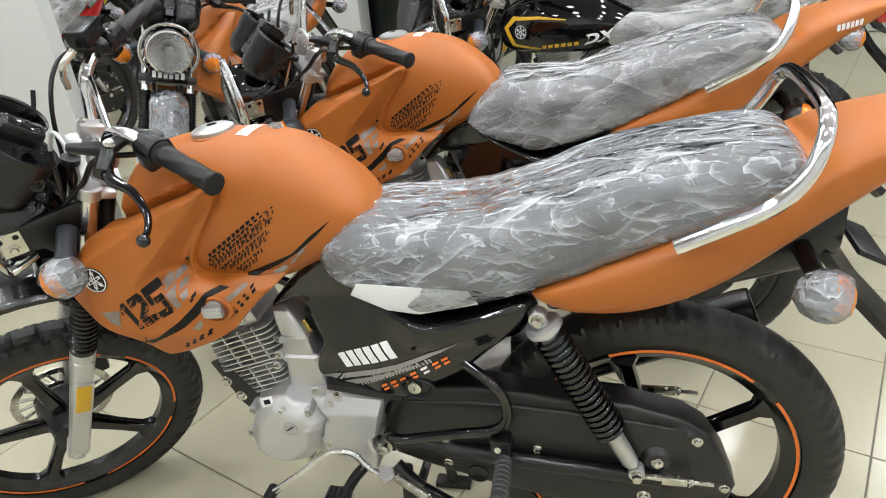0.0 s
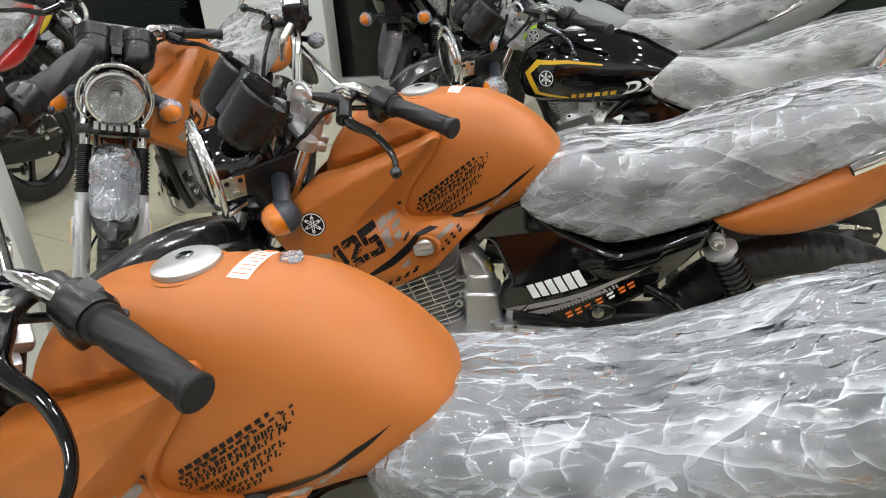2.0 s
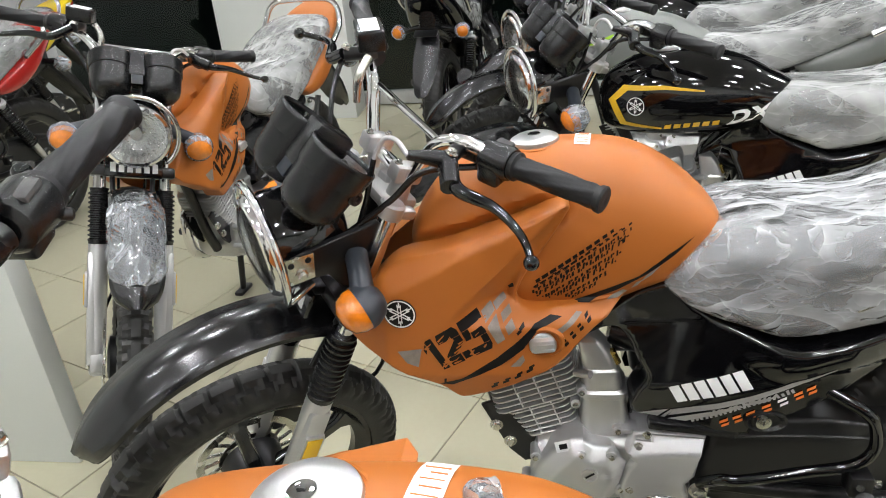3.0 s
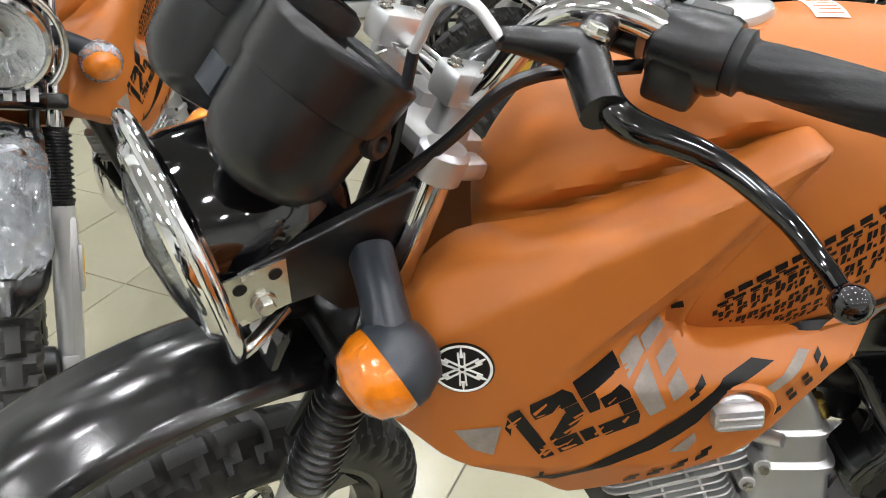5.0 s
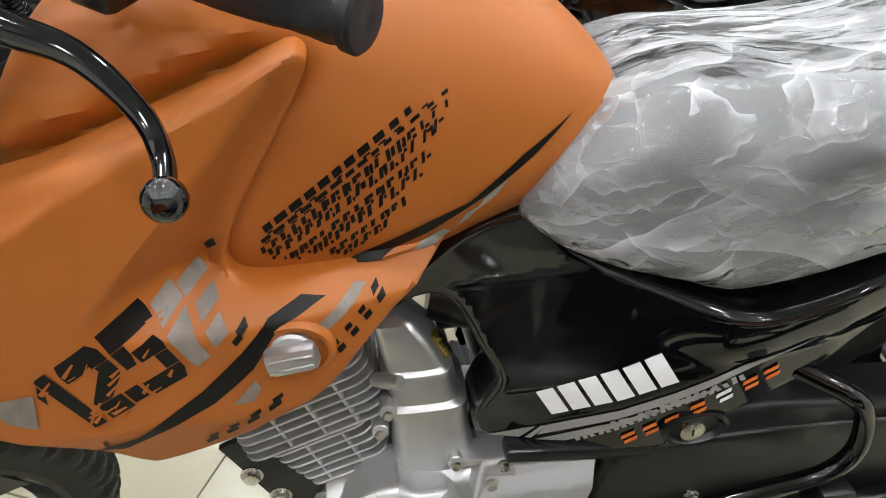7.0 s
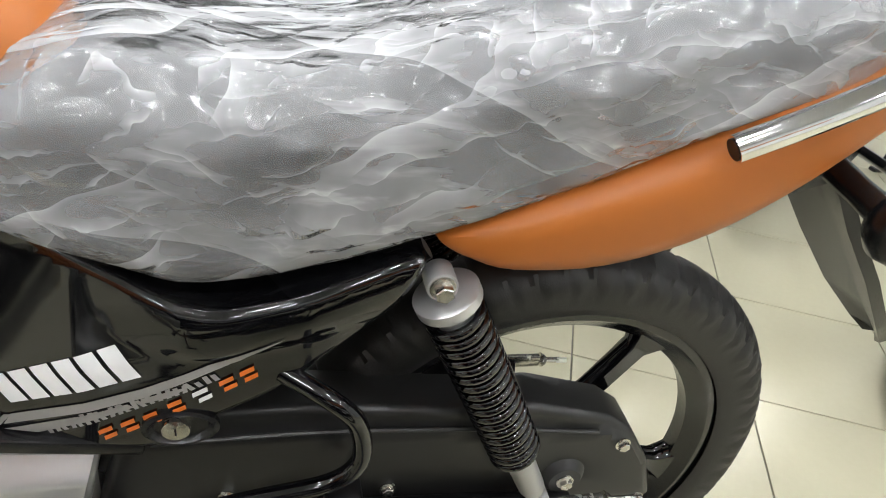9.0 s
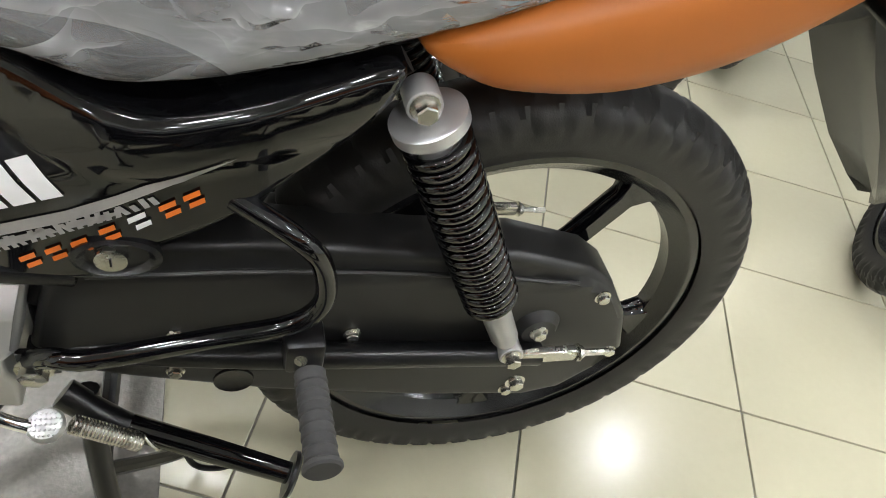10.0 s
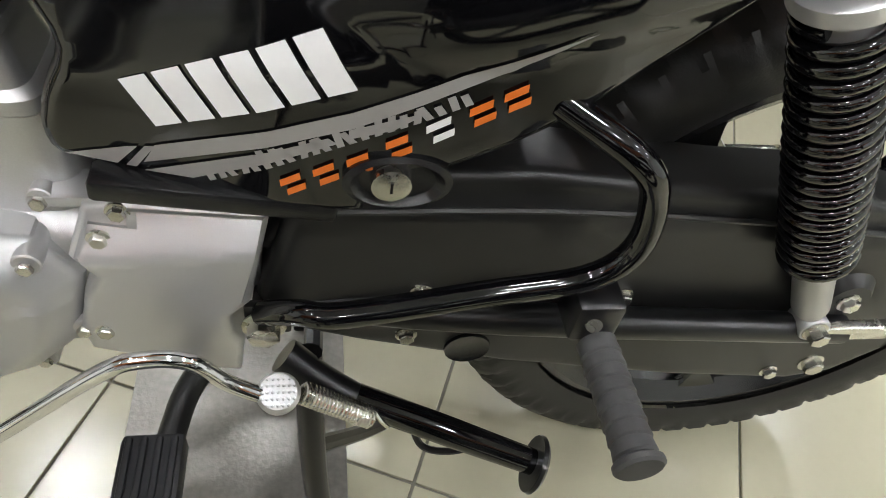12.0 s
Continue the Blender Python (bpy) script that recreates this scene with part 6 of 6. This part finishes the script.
    part("stand_brace", tube([(-0.456, -0.128, 0.21), (-0.40, -0.06, 0.10), (-0.36, -0.02, 0.05)], 0.009, 8), BLACK, cs)
    for y in (-0.165, 0.165):
        part("stand_shoe", box(V(-0.44, y, 0.008), (0.09, 0.035, 0.016), 0.004), BLACK, cs)
    return root


# ---- the room ----
FLOOR = material("cream floor tile", (0.445, 0.423, 0.308), 0.20, spec=0.5, grain=0.03, grain_scale=60, stain=0.06, stain_scale=2.5, spread=0.06, bump=0.03, bump_scale=12)
GROUT = material("grey grout", (0.20, 0.19, 0.16), 0.8, grain=0.2, stain=0.2, bump=0.3)
WALL = material("pale wall paint", (0.62, 0.63, 0.62), 0.6, grain=0.03, stain=0.05, stain_scale=1.5, bump=0.1, bump_scale=200)
MULLION = material("aluminium mullion", (0.50, 0.51, 0.50), 0.35, metal=0.4, grain=0.04, stain=0.06)
WINDOW = glass("window glass", (0.55, 0.62, 0.58), 0.0)
NIGHT = material("dark street", (0.02, 0.025, 0.025), 0.8, grain=0.3, grain_scale=3, stain=0.4, stain_scale=0.8)
CEILM = material("pale grey ceiling", (0.36, 0.36, 0.36), 0.7, grain=0.03, stain=0.04)
MAT = material("grey metal mat", (0.22, 0.21, 0.19), 0.35, metal=0.5, grain=0.3, grain_scale=120, stain=0.4, stain_scale=10, spread=0.3, bump=0.6, bump_scale=150)
COLUMN = material("white column paint", (0.62, 0.64, 0.62), 0.5, grain=0.03, stain=0.06, stain_scale=2, bump=0.1, bump_scale=150)
LAMP = glow("lamp diffuser", (0.97, 0.98, 1.0), 205.0)
CEILING_LAMP_R = 0.09

X0, X1, Y0, Y1 = -4.6, 4.4, -4.2, 4.3
part("floor", box(((X0 + X1) / 2, (Y0 + Y1) / 2, -0.055), (X1 - X0, Y1 - Y0, 0.10), 0), GROUT, smooth=False)
floor = bpy.data.objects["floor"]
tagged(floor, "cream glazed floor tiles with grey joints", "floor", kind="structure")
tagged(part("ceiling", box(((X0 + X1) / 2, (Y0 + Y1) / 2, CEIL + 0.05), (X1 - X0, Y1 - Y0, 0.10), 0), CEILM, smooth=False), "plain grey showroom ceiling", "ceiling", kind="structure")
tagged(part("wall_west", box((X0 - 0.08, (Y0 + Y1) / 2, CEIL / 2), (0.16, Y1 - Y0, CEIL), 0), WALL, smooth=False), "plain pale grey painted wall", "wall", kind="structure")
tagged(part("wall_east", box((X1 + 0.08, (Y0 + Y1) / 2, CEIL / 2), (0.16, Y1 - Y0, CEIL), 0), WALL, smooth=False), "plain pale grey painted wall", "wall", kind="structure")
tagged(part("wall_south", box(((X0 + X1) / 2, Y0 - 0.08, CEIL / 2), (X1 - X0 + 0.32, 0.16, CEIL), 0), WALL, smooth=False), "plain pale grey painted wall", "wall", kind="structure")


def ceiling_light(x, y):
    t = thing("ceiling_light", "round white recessed ceiling light", "lamp", pose(x, y, CEIL), "ceiling lights")
    part("lamp_frame", lathe([(0.0, 0.108), (-0.012, 0.108), (-0.016, 0.096), (-0.008, CEILING_LAMP_R)], (0, 0, 0), (0, 0, 1), 32, cap=False), WHITE, t)
    part("diffuser", lathe([(-0.010, CEILING_LAMP_R), (-0.0095, CEILING_LAMP_R)], (0, 0, 0), (0, 0, 1), 32), LAMP, t)
    return t


first = ceiling_light(-3.17, -2.96)
for i in range(6):
    for j in range(5):
        if i or j:
            copy_thing(first, pose(-3.17 + 1.35 * i, -2.96 + 1.45 * j, CEIL))

# window wall behind the bikes
def window(i, x0, x1):
    w = thing("window_%d" % i, "dark shop window in an aluminium frame", "window", pose(0, Y1, 0), kind="structure")
    for x in (x0, x1):
        part("window_frame", box((x, 0, CEIL / 2), (0.06, 0.10, CEIL), 0.004), MULLION, w)
    for z in (0.06, CEIL - 0.05):
        part("window_rail", box(((x0 + x1) / 2, 0, z), (x1 - x0 - 0.06, 0.08, 0.10), 0.004), MULLION, w)
    p = part("pane", box(((x0 + x1) / 2, 0.01, CEIL / 2), (x1 - x0 - 0.05, 0.008, CEIL - 0.16), 0), WINDOW, w)


edges = (X0, -2.75, -1.35, 0.1, 1.5, 2.95, X1)
for i in range(6):
    window(i + 1, edges[i], edges[i + 1])
tagged(part("backdrop", box((0, Y1 + 2.5, 1.5), (16, 0.1, 5), 0), NIGHT), "dark street beyond the windows", "backdrop", kind="structure")

tagged(part("partition", box((-2.45, 0.365, CEIL / 2), (0.70, 0.07, CEIL), 0.004), COLUMN), "thin white painted partition standing on the floor", "partition", kind="structure")
tagged(part("column", box((-2.60, Y1 - 0.22, CEIL / 2), (0.95, 0.30, CEIL), 0.006), COLUMN), "wide white column between the windows", "column", kind="structure")
tagged(part("floor_mat", box((-0.60, 0.10, 0.0035), (0.27, 0.50, 0.007), 0.002), MAT), "scuffed grey metal mat under the centre stand", "mat")

bike_a = bike("orange", FILM_TIGHT, True, True, False, radians(44), radians(-1.7), 0.10, spin=0.58, label="orange and black motorcycle with a film-wrapped seat and orange rims", paper=True, near=True)
bike_a.matrix_basis = pose(-0.1967, -0.7469, 0, 0, 0, -1.585)
bike_b = bike("orange", FILM_LOOSE, False, False, False, label="orange and black motorcycle with loose milky film over the seat", near=True, spin=1.04, puff=True)
bike_b.matrix_basis = pose(-0.05, 0.02, 0)
bike_c = bike("orange", FILM_GREY, False, True, True, label="orange motorcycle facing out, film over its front fender")
bike_c.matrix_basis = pose(-1.785, 1.735, 0, 0, 0, 83.6)
bike_d = bike("black", FILM_GREY, False, True, False, label="black motorcycle with yellow tank stripe and bagged seat")
bike_d.matrix_basis = pose(0.335, 0.81, 0, 0, 0, -11)
bike_e = bike("grey", FILM_GREY, False, True, False, label="matte grey motorcycle with a lime tank line and bagged seat")
bike_e.matrix_basis = pose(0.30, 1.60, 0, 0, 0, -10)
bike_f = bike("dark", FILM_GREY, False, True, False, label="plain black motorcycle with a bagged seat behind the others")
bike_f.matrix_basis = pose(0.42, 2.35, 0, 0, 0, -8)
bike_g = copy_thing(bike_d, pose(-1.30, 2.75, 0, 0, 0, -97))
tagged(bike_g, "black motorcycle with its rear wheel towards the aisle")
bike_h = bike("red", FILM_GREY, False, True, False, label="red motorcycle parked beside the window")
bike_h.matrix_basis = pose(-3.30, 2.00, 0, 0, 0, 82)
bike_i = bike("yellow", FILM_GREY, False, True, False, label="yellow motorcycle parked by the window")
bike_i.matrix_basis = pose(-3.85, 2.95, 0, 0, 0, 80)
bike_j = copy_thing(bike_d, pose(2.48, 0.62, 0, 0, 0, 12))
bike_k = copy_thing(bike_d, pose(2.60, 1.50, 0, 0, 0, 10))
for b in (bike_j, bike_k):
    tagged(b, "black motorcycle with its nose towards the aisle")
for b in (bike_a, bike_b, bike_c, bike_d, bike_e, bike_f, bike_g, bike_h, bike_i, bike_j, bike_k):
    tagged(b, group="motorcycles in the showroom")

# ---- floor tiles ----
TILE, TURN_T = 0.417, radians(-22.9)
ux, uy = V(math.cos(TURN_T), math.sin(TURN_T), 0), V(-math.sin(TURN_T), math.cos(TURN_T), 0)
tb = bmesh.new()
box((0, 0, -0.004), (TILE - 0.004, TILE - 0.004, 0.008), 0.0012, tb)
tme = bpy.data.meshes.new("tile")
tb.to_mesh(tme)
tb.free()
tme.materials.append(FLOOR)
rest = bmesh.new()
for i in range(-16, 16):
    for j in range(-16, 16):
        c = V(0.548, -0.0035, 0) + ux * (i + 0.5) * TILE + uy * (j + 0.5) * TILE
        if not (X0 - 0.25 < c.x < X1 + 0.25 and Y0 - 0.25 < c.y < Y1 + 0.25):
            continue
        if -2.6 < c.x < 2.2 and -1.6 < c.y < 2.4:
            o = new("tile", tme)
            o.parent = floor
            o.matrix_basis = Matrix.Translation(c) @ Matrix.Rotation(TURN_T, 4, "Z")
        else:
            t = bmesh.new()
            box((0, 0, -0.004), (TILE - 0.004, TILE - 0.004, 0.008), 0, t)
            join(rest, t, Matrix.Translation(c) @ Matrix.Rotation(TURN_T, 4, "Z"))
far = part("far_tiles", rest, FLOOR, floor, smooth=False)
tagged(far, kind="stuff")
